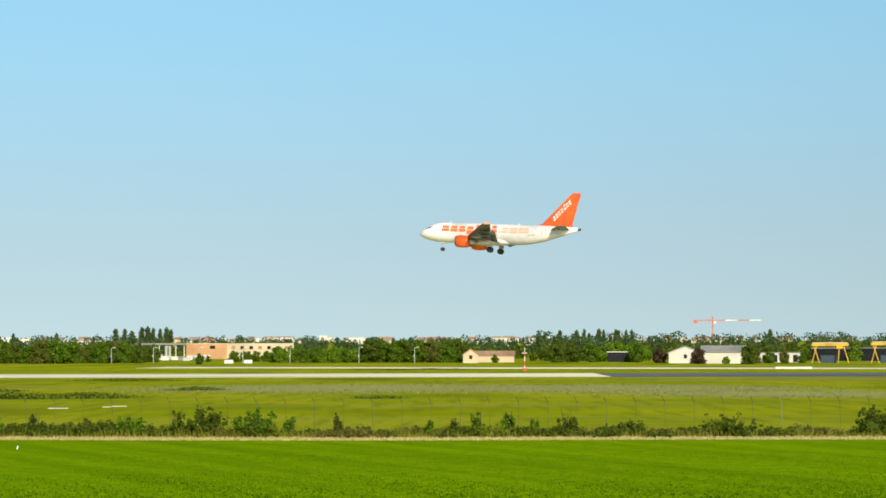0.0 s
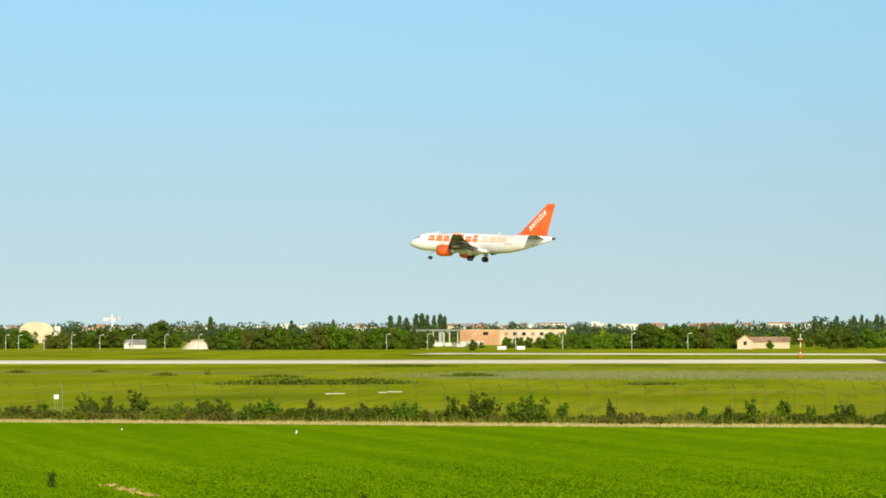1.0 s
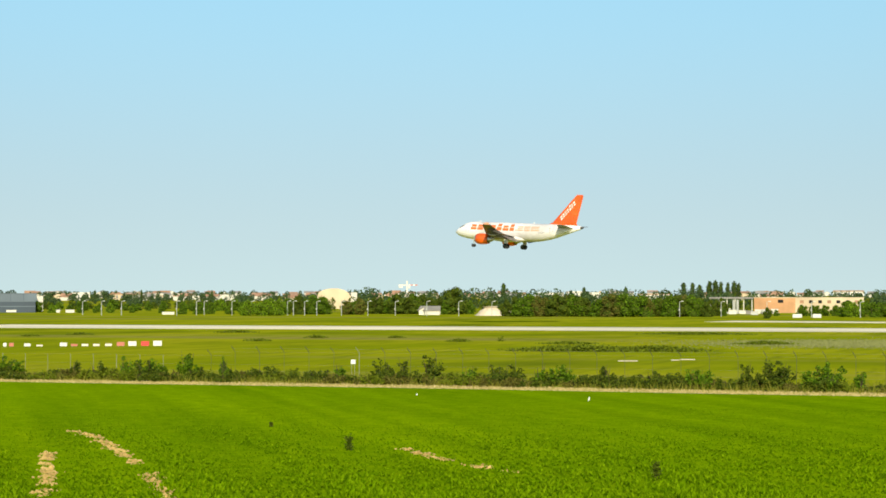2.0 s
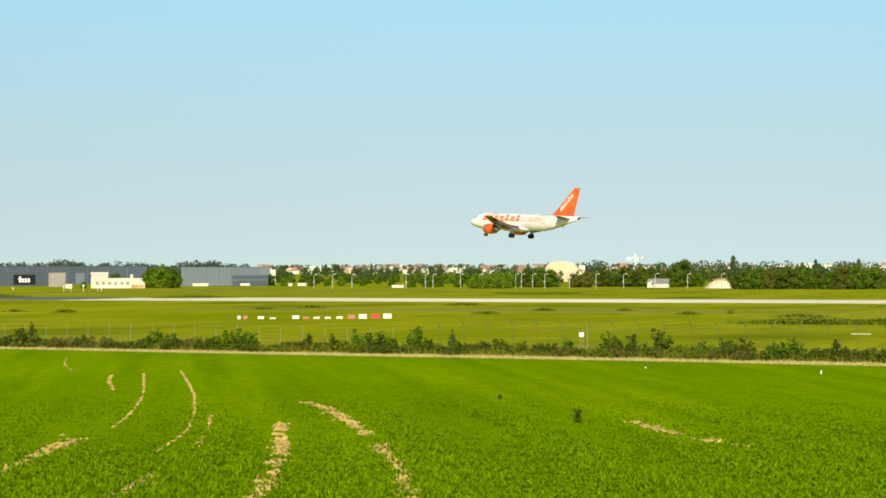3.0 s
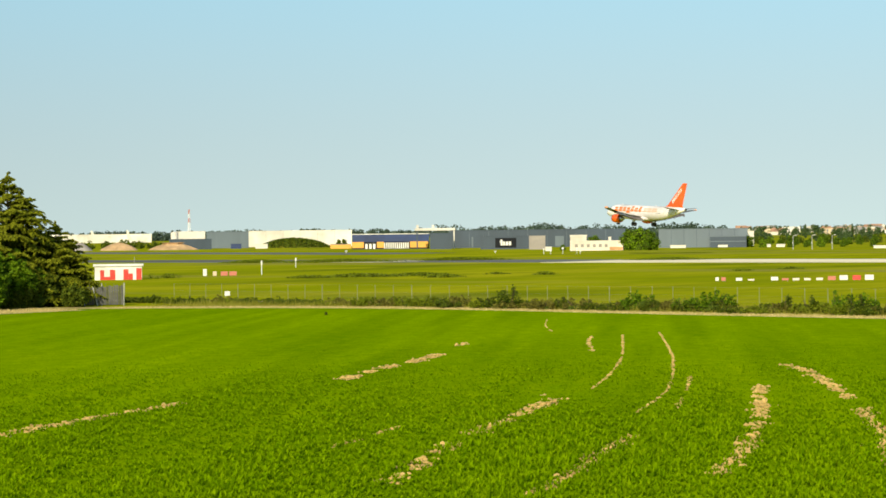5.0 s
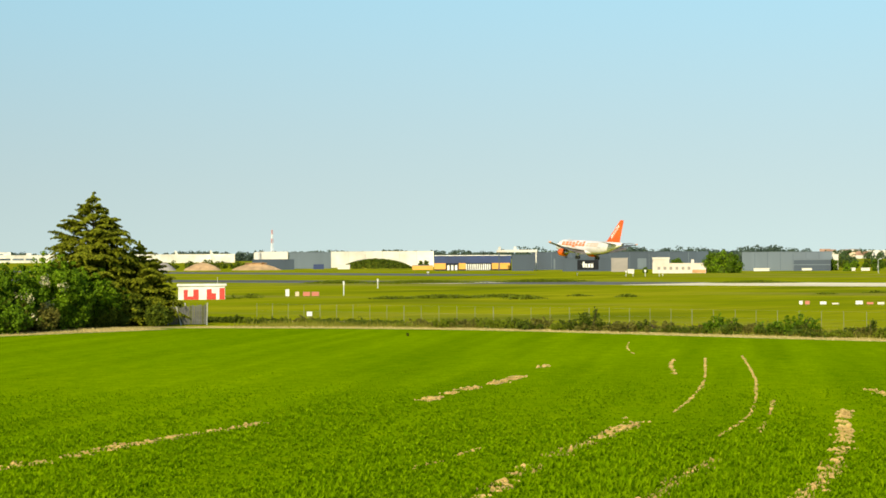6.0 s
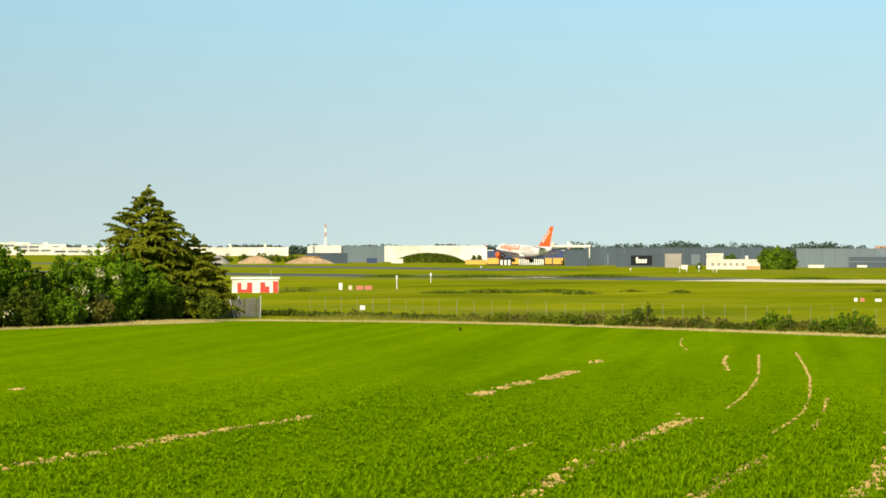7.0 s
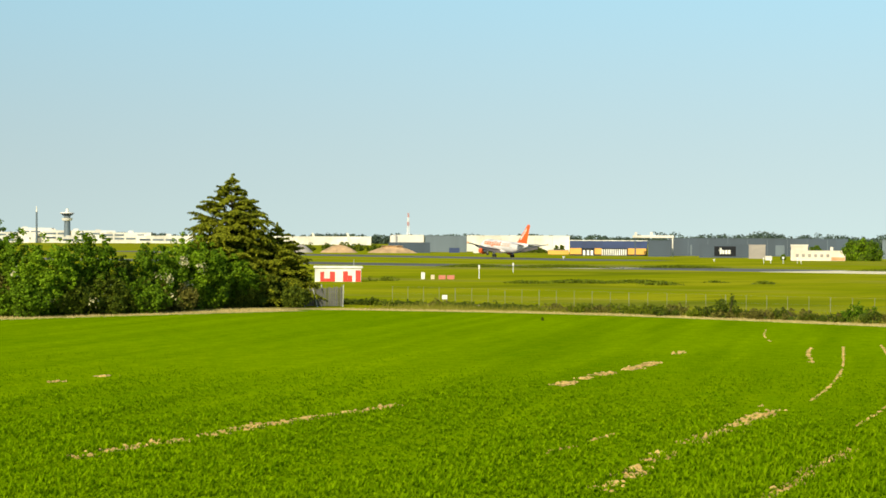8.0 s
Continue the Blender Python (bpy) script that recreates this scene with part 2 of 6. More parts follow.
WHITE = material("white_wall", (0.78, 0.74, 0.66), (0.7, 0.66, 0.58), 4.0, 0.7, big=20.0)
CREAM = material("cream_wall", (0.72, 0.58, 0.4), (0.64, 0.5, 0.34), 3.0, 0.75, big=12.0)
ORANGE_WALL = material("orange_wall", (0.62, 0.33, 0.16), (0.54, 0.29, 0.14), 3.0, 0.75, big=10.0)
ROOF_GREY = material("grey_roof", (0.3, 0.28, 0.26), (0.22, 0.21, 0.2), 2.0, 0.8, big=8.0)
ROOF_RED = material("red_tile_roof", (0.42, 0.24, 0.15), (0.33, 0.19, 0.12), 1.0, 0.85, big=6.0)
SLATE = material("slate_cladding", (0.04, 0.066, 0.1), (0.035, 0.058, 0.088), 4.0, 0.55, big=25.0, stretch=(1, 1, 0.2))
GREY_CLAD = material("grey_cladding", (0.125, 0.168, 0.205), (0.113, 0.153, 0.188), 4.0, 0.55, big=20.0, stretch=(1, 1, 0.2))
BEIGE_CLAD = material("beige_cladding", (0.33, 0.3, 0.27), (0.29, 0.26, 0.24), 3.0, 0.6, big=10.0)
BLUE_CLAD = material("blue_cladding", (0.02, 0.045, 0.15), (0.016, 0.036, 0.12), 4.0, 0.5, big=10.0)
AMBER = material("amber_cladding", (0.8, 0.4, 0.07), (0.7, 0.35, 0.06), 3.0, 0.6)
DARK = material("dark_opening", (0.016, 0.018, 0.02), (0.024, 0.025, 0.028), 1.0, 0.8, spec=0.15)
SIGN_SHADE_BLACK = material("black_panel_and_shade", (0.012, 0.014, 0.018), (0.016, 0.018, 0.022), 2.0, 0.8, spec=0.15)
PAINT_WHITE = material("white_paint", (0.82, 0.81, 0.77), (0.76, 0.75, 0.71), 0.6, 0.5, big=3.0)
PAINT_RED = material("red_paint", (0.72, 0.05, 0.035), (0.6, 0.045, 0.03), 0.5, 0.5, big=3.0)
PAINT_PINK = material("faded_red_paint", (0.62, 0.2, 0.13), (0.5, 0.17, 0.11), 0.5, 0.6, big=2.0)
PAINT_YELLOW = material("yellow_paint", (0.75, 0.45, 0.04), (0.62, 0.36, 0.03), 0.8, 0.5, big=4.0)
STEEL = material("galvanised_steel", (0.55, 0.55, 0.52), (0.42, 0.42, 0.4), 0.3, 0.5, metal=0.3)
FENCE_DARK = material("dull_post", (0.09, 0.095, 0.04), (0.06, 0.065, 0.03), 0.2, 0.8)
FENCE_GREY = material("weathered_post", (0.26, 0.26, 0.15), (0.18, 0.185, 0.1), 0.2, 0.8)
WIRE = material("fence_wire", (0.3, 0.3, 0.2), (0.22, 0.22, 0.14), 0.2, 0.6, metal=0.2)
GATE_GREY = material("dull_zinc_sheet", (0.12, 0.12, 0.105), (0.08, 0.08, 0.075), 0.4, 0.6, metal=0.2, big=1.5)
SAND = material("sand_heap", (0.55, 0.36, 0.19), (0.46, 0.3, 0.16), 1.5, 0.95, bump=0.5, big=8.0)
SKIN = material("white_aircraft_paint", (0.87, 0.83, 0.82), (0.83, 0.79, 0.78), 2.0, 0.28, coat=0.4, big=6.0)
AIR_ORANGE = material("orange_aircraft_paint", (0.86, 0.13, 0.015), (0.8, 0.115, 0.012), 1.5, 0.3, coat=0.4, big=4.0)
AIR_PALE = material("pale_orange_marking", (0.84, 0.42, 0.26), (0.8, 0.38, 0.23), 1.0, 0.35)
WING_GREY = material("wing_grey", (0.15, 0.135, 0.125), (0.115, 0.105, 0.1), 1.5, 0.4, metal=0.1, big=4.0)
RUBBER = material("rubber", (0.02, 0.02, 0.022), (0.03, 0.03, 0.03), 0.2, 0.8)
GLASS_DARK = material("cockpit_glass", (0.012, 0.014, 0.018), (0.02, 0.02, 0.025), 1.0, 0.12)
METAL = material("bare_metal", (0.6, 0.6, 0.6), (0.5, 0.5, 0.5), 0.5, 0.3, metal=0.9)
PALE_WALL = material("pale_cream_wall", (0.82, 0.72, 0.62), (0.74, 0.65, 0.56), 3.0, 0.75, big=10.0)
PALE_HEAP = material("pale_spoil", (0.7, 0.6, 0.46), (0.58, 0.49, 0.37), 1.5, 0.95, bump=0.4, big=5.0)
TAIL_GREY = material("grey_tailplane", (0.3, 0.29, 0.27), (0.25, 0.245, 0.23), 1.5, 0.4)
AIR_MARK = material("orange_marking", (0.87, 0.2, 0.05), (0.83, 0.18, 0.045), 1.0, 0.4)
HUB = material("dark_hub", (0.07, 0.07, 0.07), (0.05, 0.05, 0.05), 0.2, 0.6)
INSECT = material("dark_chitin", (0.015, 0.014, 0.012), (0.025, 0.022, 0.02), 0.01, 0.5)


# ---- ground ----
def ground_sheet():
    """One sheet to the horizon, level round the airfield, rising gently under the far town."""
    rad = [0, 30, 60, 100, 150, 220, 300, 400, 520, 680, 850, 1050, 1300, 1500, 1700, 1950, 2200, 2500, 2900, 3400, 4000, 4700]
    n = 144
    verts, faces = [(0, 0, 0)], []
    for r in rad[1:]:
        for i in range(n):
            a = 2 * math.pi * i / n
            verts.append((r * math.cos(a), r * math.sin(a), rise(math.degrees(a) - 90, r)))
    bm = bmesh.new()
    vs = [bm.verts.new(v) for v in verts]
    for i in range(n):
        bm.faces.new((vs[0], vs[1 + i], vs[1 + (i + 1) % n]))
    for k in range(len(rad) - 2):
        for i in range(n):
            a, b = 1 + k * n, 1 + (k + 1) * n
            bm.faces.new((vs[a + i], vs[b + i], vs[b + (i + 1) % n], vs[a + (i + 1) % n]))
    return tagged(part("ground", bm, GRASS, smooth=True), "rough yellow-green airfield grass reaching the horizon", "ground", kind="structure")


ground_sheet()


def field_edge(x):
    """The far boundary of the crop: y at a given x."""
    if x > -100:
        return 127.2 + 0.062 * max(-x, 0) + 0.9 * math.sin(x * 0.11) * 0.4
    return 133.4 - 0.011 * (x + 100) ** 2


def strip(name, mat, x0, x1, y0, y1, z, label, category, steps=1):
    bm = bmesh.new()
    box(bm, x0, x1, y0, y1, -0.2, z)
    return tagged(part(name, bm, mat), label, category, kind="structure")


def crop_field():
    rng = random.Random(5)
    xs = [60 - i * 2.0 for i in range(100)]  # to x = -138
    bm = bmesh.new()
    far = [bm.verts.new((x, field_edge(x) + rng.uniform(-0.25, 0.25), 0.03)) for x in xs]
    mid = [bm.verts.new((x, 60, 0.03)) for x in xs]
    near = [bm.verts.new((x, -20, 0.03)) for x in xs]
    for i in range(len(xs) - 1):
        bm.faces.new((far[i], far[i + 1], mid[i + 1], mid[i]))
        bm.faces.new((mid[i], mid[i + 1], near[i + 1], near[i]))
    bmesh.ops.recalc_face_normals(bm, faces=bm.faces)
    tagged(part("crop_field", bm, FIELD), "bright green field of young cereal with bare wheel tracks", "field", kind="structure")
    bm = bmesh.new()
    a = [bm.verts.new((x, field_edge(x) - 0.4 + rng.uniform(-0.4, 0.4), 0.036)) for x in xs]
    c = [bm.verts.new((x, field_edge(x) + 2.6 + rng.uniform(-0.5, 0.5) + max(0, (-x - 112) * 0.12), 0.036)) for x in xs]
    for i in range(len(xs) - 1):
        bm.faces.new((a[i], a[i + 1], c[i + 1], c[i]))
    bmesh.ops.recalc_face_normals(bm, faces=bm.faces)
    for i in range(30):
        y0, y1 = 40 + i * 2.7, 40 + (i + 1) * 2.7
        bulge = min(max((y0 - 98) / 18, 0), 1)
        u0, u1 = -129.8 + 1.8 * bulge + rng.uniform(-0.4, 0.4), -134.6 - 7.0 * bulge + rng.uniform(-0.6, 0.6)
        if i == 0:
            last = (bm.verts.new((u0, y0, 0.038)), bm.verts.new((u1, y0, 0.038)))
        cur = (bm.verts.new((u0, y1, 0.038)), bm.verts.new((u1, y1, 0.038)))
        bm.faces.new((last[0], cur[0], cur[1], last[1]))
        last = cur
    bmesh.ops.recalc_face_normals(bm, faces=bm.faces)
    tagged(part("verge", bm, DRYGRASS), "strip of dry straw-coloured grass along the field's edge", "verge", kind="structure")


crop_field()
strip("runway", CONCRETE, -238, 30, 356, 397, 0.03, "pale concrete runway strip between grass", "runway")
strip("runway_asphalt", ASPHALT, -700, -238.2, 358, 395, 0.03, "grey asphalt end of the runway strip", "runway")
strip("runway_patch", CONCRETE, -309, -287, 359, 380, 0.036, "pale concrete panel on the asphalt", "runway")
strip("taxiway", ASPHALT, 30.2, 400, 352, 396, 0.03, "dark asphalt taxiway between grass", "taxiway")


# ---- airliner ----
def airliner():
    """Twin-jet airliner, 33.8 m long. Origin on the ground between the main wheels, nose along +X, left wing along +Y."""
    plane = thing("airliner", 0, 0, 0, label="white and orange twin-jet airliner landing with its gear down", category="airplane")
    S = 16.3  # the main gear stands this far behind the nose

    # fuselage sections: distance from the nose, half width, half height, height of the centre
    sec = [(0.0, 0.06, 0.06, 3.42), (0.25, 0.45, 0.42, 3.44), (0.7, 0.8, 0.76, 3.49), (1.4, 1.15, 1.12, 3.58), (2.3, 1.48, 1.5, 3.72), (3.4, 1.75, 1.83, 3.85),
           (4.6, 1.92, 2.02, 3.93), (6.0, 1.975, 2.07, 3.95), (14.0, 1.975, 2.07, 3.95), (21.5, 1.975, 2.07, 3.95), (23.5, 1.93, 1.98, 4.05), (25.5, 1.76, 1.78, 4.25),
           (27.5, 1.48, 1.48, 4.52), (29.5, 1.12, 1.12, 4.84), (31.3, 0.78, 0.8, 5.12), (32.7, 0.48, 0.52, 5.32), (33.6, 0.26, 0.28, 5.42), (33.84, 0.12, 0.14, 5.44)]

    def section(s):
        for a, b in zip(sec, sec[1:]):
            if s <= b[0]:
                f = (s - a[0]) / (b[0] - a[0])
                return [a[i] + f * (b[i] - a[i]) for i in (1, 2, 3)]
        return sec[-1][1:]

    def skin(s, ang, lift=0.0):
        w, h, c = section(s)
        return (S - s, (w + lift) * math.cos(ang), c + (h + lift) * math.sin(ang))

    n = 28
    bm = loft(bmesh.new(), [[skin(s, 2 * math.pi * i / n) for i in range(n)] for s, *_ in sec])
    part("fuselage", bm, SKIN, plane, smooth=True)
    bm = bmesh.new()
    loft(bm, [[(S - s, w * math.cos(2 * math.pi * i / 14), 2.35 + h * math.sin(2 * math.pi * i / 14)) for i in range(14)] for s, w, h in ((9.6, 0.5, 0.2), (11.0, 1.6, 0.62), (13, 2.15, 0.8), (16.5, 2.2, 0.82), (18.5, 1.7, 0.66), (20.2, 0.5, 0.2))])
    part("belly_fairing", bm, SKIN, plane, smooth=True)

    def patch(bm, s0, s1, a0, a1, lift=0.025, k=3, cut=0.0):
        """A shape lying on the fuselage between two stations and two heights (angles), corners cut."""
        g = [[bm.verts.new(skin(s0 + (s1 - s0) * i / k, a0 + (a1 - a0) * j / k, lift)) for j in range(k + 1)] for i in range(k + 1)]
        for i in range(k):
            for j in range(k):
                if cut and (i in (0, k - 1)) and (j in (0, k - 1)) and (i + j) % 2 == 0:
                    continue
                bm.faces.new((g[i][j], g[i + 1][j], g[i + 1][j + 1], g[i][j + 1]))

    # markings on both sides: plain rounded blocks, seven solid ones and three pale ones behind a dot
    for side in (1, -1):
        def ang(a):
            return radians(a) if side > 0 else math.pi - radians(a)
        s = 5.25
        for i, (w, lo, hi) in enumerate(((1.6, 4, 40), (1.55, 4, 40), (1.4, 4, 40), (1.5, -8, 40), (1.3, 4, 54), (1.6, 4, 40), (1.2, 4, 52))):
            bm = bmesh.new()
            patch(bm, s, s + w, ang(lo), ang(lo + (hi - lo) * 0.46))
            patch(bm, s + 0.12, s + w - 0.12, ang(lo + (hi - lo) * 0.54), ang(hi))
            part("marking", bm, AIR_MARK, plane, "plain orange block marking")
            s += w + 0.26
        s += 0.15
        bm = bmesh.new()
        patch(bm, s, s + 0.3, ang(6), ang(15))
        part("marking", bm, AIR_PALE, plane, "pale orange dot marking")
        s += 0.5
        for i, w in enumerate((1.5, 1.6, 2.2)):
            bm = bmesh.new()
            patch(bm, s, s + w, ang(7), ang(15))
            patch(bm, s, s + w, ang(20), ang(25))
            patch(bm, s, s + w, ang(30), ang(38))
            part("marking", bm, AIR_PALE, plane, "pale orange bar marking")
            s += w + 0.22
        # cockpit panes
        for s0, s1, a0, a1 in ((1.7, 2.1, 36, 52), (2.2, 2.65, 35, 49), (2.75, 3.1, 36, 46)):
            bm = bmesh.new()
            patch(bm, s0, s1, ang(a0), ang(a1))
            part("cockpit_window", bm, GLASS_DARK, plane, "dark cockpit pane")
        for s0 in (3.9, 26.2):
            bm = bmesh.new()
            patch(bm, s0, s0 + 0.06, ang(-12), ang(38), 0.015)
            patch(bm, s0 + 0.8, s0 + 0.86, ang(-12), ang(38), 0.015)
            part("door_seam", bm, WING_GREY, plane, "grey outline of a cabin door")
    bm = bmesh.new()
    patch(bm, 23.4, 25.0, radians(-7), radians(-5))
    part("registration_bar", bm, WING_GREY, plane, "small grey bar of lettering")
    for s in (6.5, 21.0):
        bm = bmesh.new()
        loft(bm, [[(S - s - dx + 0.22 * math.cos(t) * k, 0.1 * math.sin(t) * k, z) for t in (0, 1.05, 2.1, 3.14, 4.19, 5.24)] for z, dx, k in ((5.9, 0, 1.0), (6.25, 0.12, 0.5))])
        part("antenna", bm, SKIN, plane)

    def aerofoil(x_le, chord, y, z, thick, vertical=False, k=9):
        """A ring of points round a wing section, leading edge first along the top."""
        up = [(t, 2.9 * thick * (0.2969 * math.sqrt(t) - 0.126 * t - 0.3516 * t * t + 0.2843 * t ** 3 - 0.1036 * t ** 4) * 1.7) for t in [(i / k) ** 1.6 for i in range(k + 1)]]
        pts = [(t, h) for t, h in up] + [(t, -0.7 * h) for t, h in up[-2:0:-1]]
        if vertical:
            return [(S - x_le - t * chord, y + h * chord, z) for t, h in pts]
        return [(S - x_le - t * chord, y, z + h * chord) for t, h in pts]

    for side in (1, -1):
        word = "left" if side > 0 else "right"
        wing_sec = [(10.3, 6.9, 1.7, 2.75, 0.13), (12.75, 4.55, 6.4, 3.25, 0.12), (15.6, 3.0, 11.8, 4.1, 0.11), (18.3, 1.6, 16.8, 5.15, 0.1)]
        bm = loft(bmesh.new(), [aerofoil(a, c, side * y, z, t) for a, c, y, z, t in wing_sec])
        wing = part("wing", bm, WING_GREY, plane, "grey swept " + word + " wing", smooth=False)
        # lowered flaps and slats
        for (a, y0, z0, c0), (b, y1, z1, c1) in ((((17.0, 2.0, 2.55, 1.7)), (17.15, 6.3, 3.0, 1.45)), ((17.25, 6.5, 3.0, 1.35), (19.0, 12.6, 4.1, 0.8))):
            bm = bmesh.new()
            rings = []
            for xx, yy, zz, cc in ((a, y0, z0, c0), (b, y1, z1, c1)):
                rings.append([(S - xx - t * cc, side * yy, zz + 0.12 * w - 0.62 * t * cc) for t, w in ((0, 0), (0.15, 0.7), (0.5, 0.7), (1, 0), (0.5, -0.5), (0.15, -0.7))])
            loft(bm, rings)
            part("flap", bm, WING_GREY, wing, "lowered grey flap")
        bm = bmesh.new()
        loft(bm, [[(S - xx + 0.35 - t * 0.75, side * yy, zz - 0.28 + h) for t, h in ((0, 0), (0.3, 0.22), (1, 0.36), (0.6, 0.1))] for xx, yy, zz in ((11.0, 3.2, 3.0), (18.1, 16.3, 5.1))])
        part("slat", bm, WING_GREY, wing, "drooped leading-edge slat")
        for y, xx, zz in ((6.4, 16.4, 2.8), (9.3, 16.9, 3.35), (12.2, 17.9, 3.95)):
            bm = bmesh.new()
            loft(bm, [[(S - xx - d, side * (y + 0.2 * r * math.cos(t)), zz - 0.25 * drop + 0.26 * r * math.sin(t)) for t in [i * math.pi / 4 for i in range(8)]] for d, r, drop in ((-1.6, 0.1, -0.4), (-0.6, 1, 0.2), (0.8, 1, 1.2), (2.3, 0.15, 3.2))])
            part("flap_fairing", bm, WING_GREY, wing)
        bm = bmesh.new()
        loft(bm, [aerofoil(18.6, 1.4, side * 16.85, 5.0, 0.05, True), aerofoil(18.2, 1.6, side * 16.88, 5.15, 0.05, True), aerofoil(19.1, 0.7, side * 16.92, 5.45, 0.05, True)])
        part("wingtip_fence", bm, AIR_PALE, wing, "pale orange wingtip fence")

        # engine
        yc, zc = side * 5.75, 2.0
        eng = thing("engine", S - 9.6, yc, zc)
        eng.parent = plane
        eng.matrix_basis = pose(S - 9.6, yc, zc, 0, 0, 0)

        def ring(d, r, k=20):
            return [(-d, r * math.cos(2 * math.pi * i / k), r * math.sin(2 * math.pi * i / k)) for i in range(k)]
        bm = loft(bmesh.new(), [ring(0.35, 0.86), ring(0.12, 0.96), ring(0.1, 1.06), ring(0.5, 1.2), ring(1.4, 1.28), ring(2.4, 1.22), ring(3.2, 1.05), ring(3.22, 0.95)], close=False)
        part("nacelle", bm, AIR_ORANGE, eng, "orange engine cowling", smooth=True)
        bm = loft(bmesh.new(), [ring(0.2, 0.9), ring(0.0, 0.97), ring(0.02, 1.03), ring(0.16, 1.09)], close=False)
        part("intake_lip", bm, METAL, eng, "bare metal intake lip", smooth=True)
        bm = loft(bmesh.new(), [ring(0.7, 0.88), ring(0.72, 0.05)], close=True)
        loft(bm, [ring(0.25, 0.05), ring(0.7, 0.26)])
        part("fan", bm, DARK, eng, "dark fan disc")
        bm = loft(bmesh.new(), [ring(2.6, 0.8), ring(3.3, 0.72), ring(4.2, 0.5), ring(4.25, 0.3), ring(4.9, 0.05)])
        part("exhaust_nozzle", bm, METAL, eng, "bare metal exhaust cone", smooth=True)
        bm = loft(bmesh.new(), [[(-d, w, z0) for w, z0 in ((-0.2, a), (0.2, a), (0.2, b), (-0.2, b))] for d, a, b in ((0.9, 1.05, 1.2), (2.6, 0.9, 1.45), (4.6, 0.75, 1.5), (6.2, 1.0, 1.3))])
        part("pylon", bm, SKIN, eng)

        # tailplane
        bm = loft(bmesh.new(), [aerofoil(27.7, 4.1, side * 0.5, 5.2, 0.1), aerofoil(30.5, 1.6, side * 5.8, 5.8, 0.09)])
        part("tailplane", bm, TAIL_GREY, plane, "grey " + word + " tailplane")

        # main gear
        gear = thing("main_gear", 0, side * 3.8, 0)
        gear.parent = plane
        gear.matrix_basis = pose(0, side * 3.8, 0)
        bm = bmesh.new()
        cyl(bm, (0, 0, 0.55), (-0.1, -side * 0.15, 2.9), 0.13, 0.17)
        cyl(bm, (0, -side * 0.05, 1.4), (0, -side * 1.7, 2.5), 0.07)
        cyl(bm, (0, -0.42, 0.56), (0, 0.42, 0.56), 0.1)
        part("strut", bm, STEEL, gear, "grey landing gear leg")
        for w in (-0.46, 0.46):
            bm = cyl(bmesh.new(), (0, w - 0.21, 0.58), (0, w + 0.21, 0.58), 0.58, n=20)
            bmesh.ops.bevel(bm, geom=[e for e in bm.edges if len(e.link_faces) == 2 and e.calc_face_angle() > 1], offset=0.09, segments=2, affect="EDGES")
            wheel = part("wheel", bm, RUBBER, gear, "black tyre")
            bm = cyl(bmesh.new(), (0, w - 0.22, 0.58), (0, w + 0.22, 0.58), 0.27, n=14)
            part("hub", bm, HUB, wheel, "dark wheel hub")
        bm = bmesh.new()
        box(bm, -0.55, 0.5, side * 0.28 - 0.04, side * 0.28 + 0.04, 1.15, 2.75, 0.03)
        part("gear_door", bm, SKIN, gear, "white gear door")

    # fin with its dorsal root, orange on both faces
    bm = loft(bmesh.new(), [aerofoil(24.2, 8.2, 0, 5.75, 0.05, True), aerofoil(25.9, 6.2, 0, 6.35, 0.09, True), aerofoil(31.6, 1.95, 0, 12.45, 0.08, True), aerofoil(31.95, 1.5, 0, 12.75, 0.05, True)])
    fin = part("fin", bm, AIR_ORANGE, plane, "tall orange tail fin")
    for side in (1, -1):
        # slanting row of white bars, the fin's plain marking
        for i in range(7):
            f = i / 7.0
            x0, z0 = 28.35 + 3.5 * f, 6.9 + 3.85 * f
            y = side * (0.36 - 0.2 * f)
            h = 0.78 if i != 4 else 1.05
            bm = bmesh.new()
            for a0, a1, c0, c1 in ((0.0, 0.72, 0.0, 0.4), (0.0, 0.72, 0.58, 1.0)):
                loft(bm, [[(S - x0 - a * 0.5 + c * 0.3, v, z0 + a * 0.5 + c * h) for a, c in ((a0, c0), (a1, c0), (a1, c1), (a0, c1))] for v in (y * 0.4, y)])
            part("fin_marking", bm, PAINT_WHITE, fin, "plain white bars on the fin")

    bm = loft(bmesh.new(), [[(S - s, r * math.cos(t), z + r * math.sin(t)) for t in [k * math.pi / 6 for k in range(12)]] for s, r, z in ((33.3, 0.36, 5.39), (33.9, 0.2, 5.44))])
    part("exhaust_cap", bm, HUB, plane, "dark tail exhaust")

    # nose gear
    gear = thing("nose_gear", S - 5.07, 0, 0)
    gear.parent = plane
    gear.matrix_basis = pose(S - 5.07, 0, 0.1)
    bm = bmesh.new()
    cyl(bm, (0, 0, 0.38), (-0.15, 0, 2.1), 0.08, 0.12)
    cyl(bm, (0, -0.3, 0.38), (0, 0.3, 0.38), 0.06)
    cyl(bm, (0, 0, 1.2), (0.9, 0, 2.0), 0.05)
    part("strut", bm, STEEL, gear, "grey nose gear leg")
    for w in (-0.26, 0.26):
        bm = cyl(bmesh.new(), (0, w - 0.11, 0.38), (0, w + 0.11, 0.38), 0.38, n=18)
        wheel = part("wheel", bm, RUBBER, gear, "black tyre")
        bm = cyl(bmesh.new(), (0, w - 0.12, 0.38), (0, w + 0.12, 0.38), 0.17, n=12)
        part("hub", bm, HUB, wheel, "dark wheel hub")
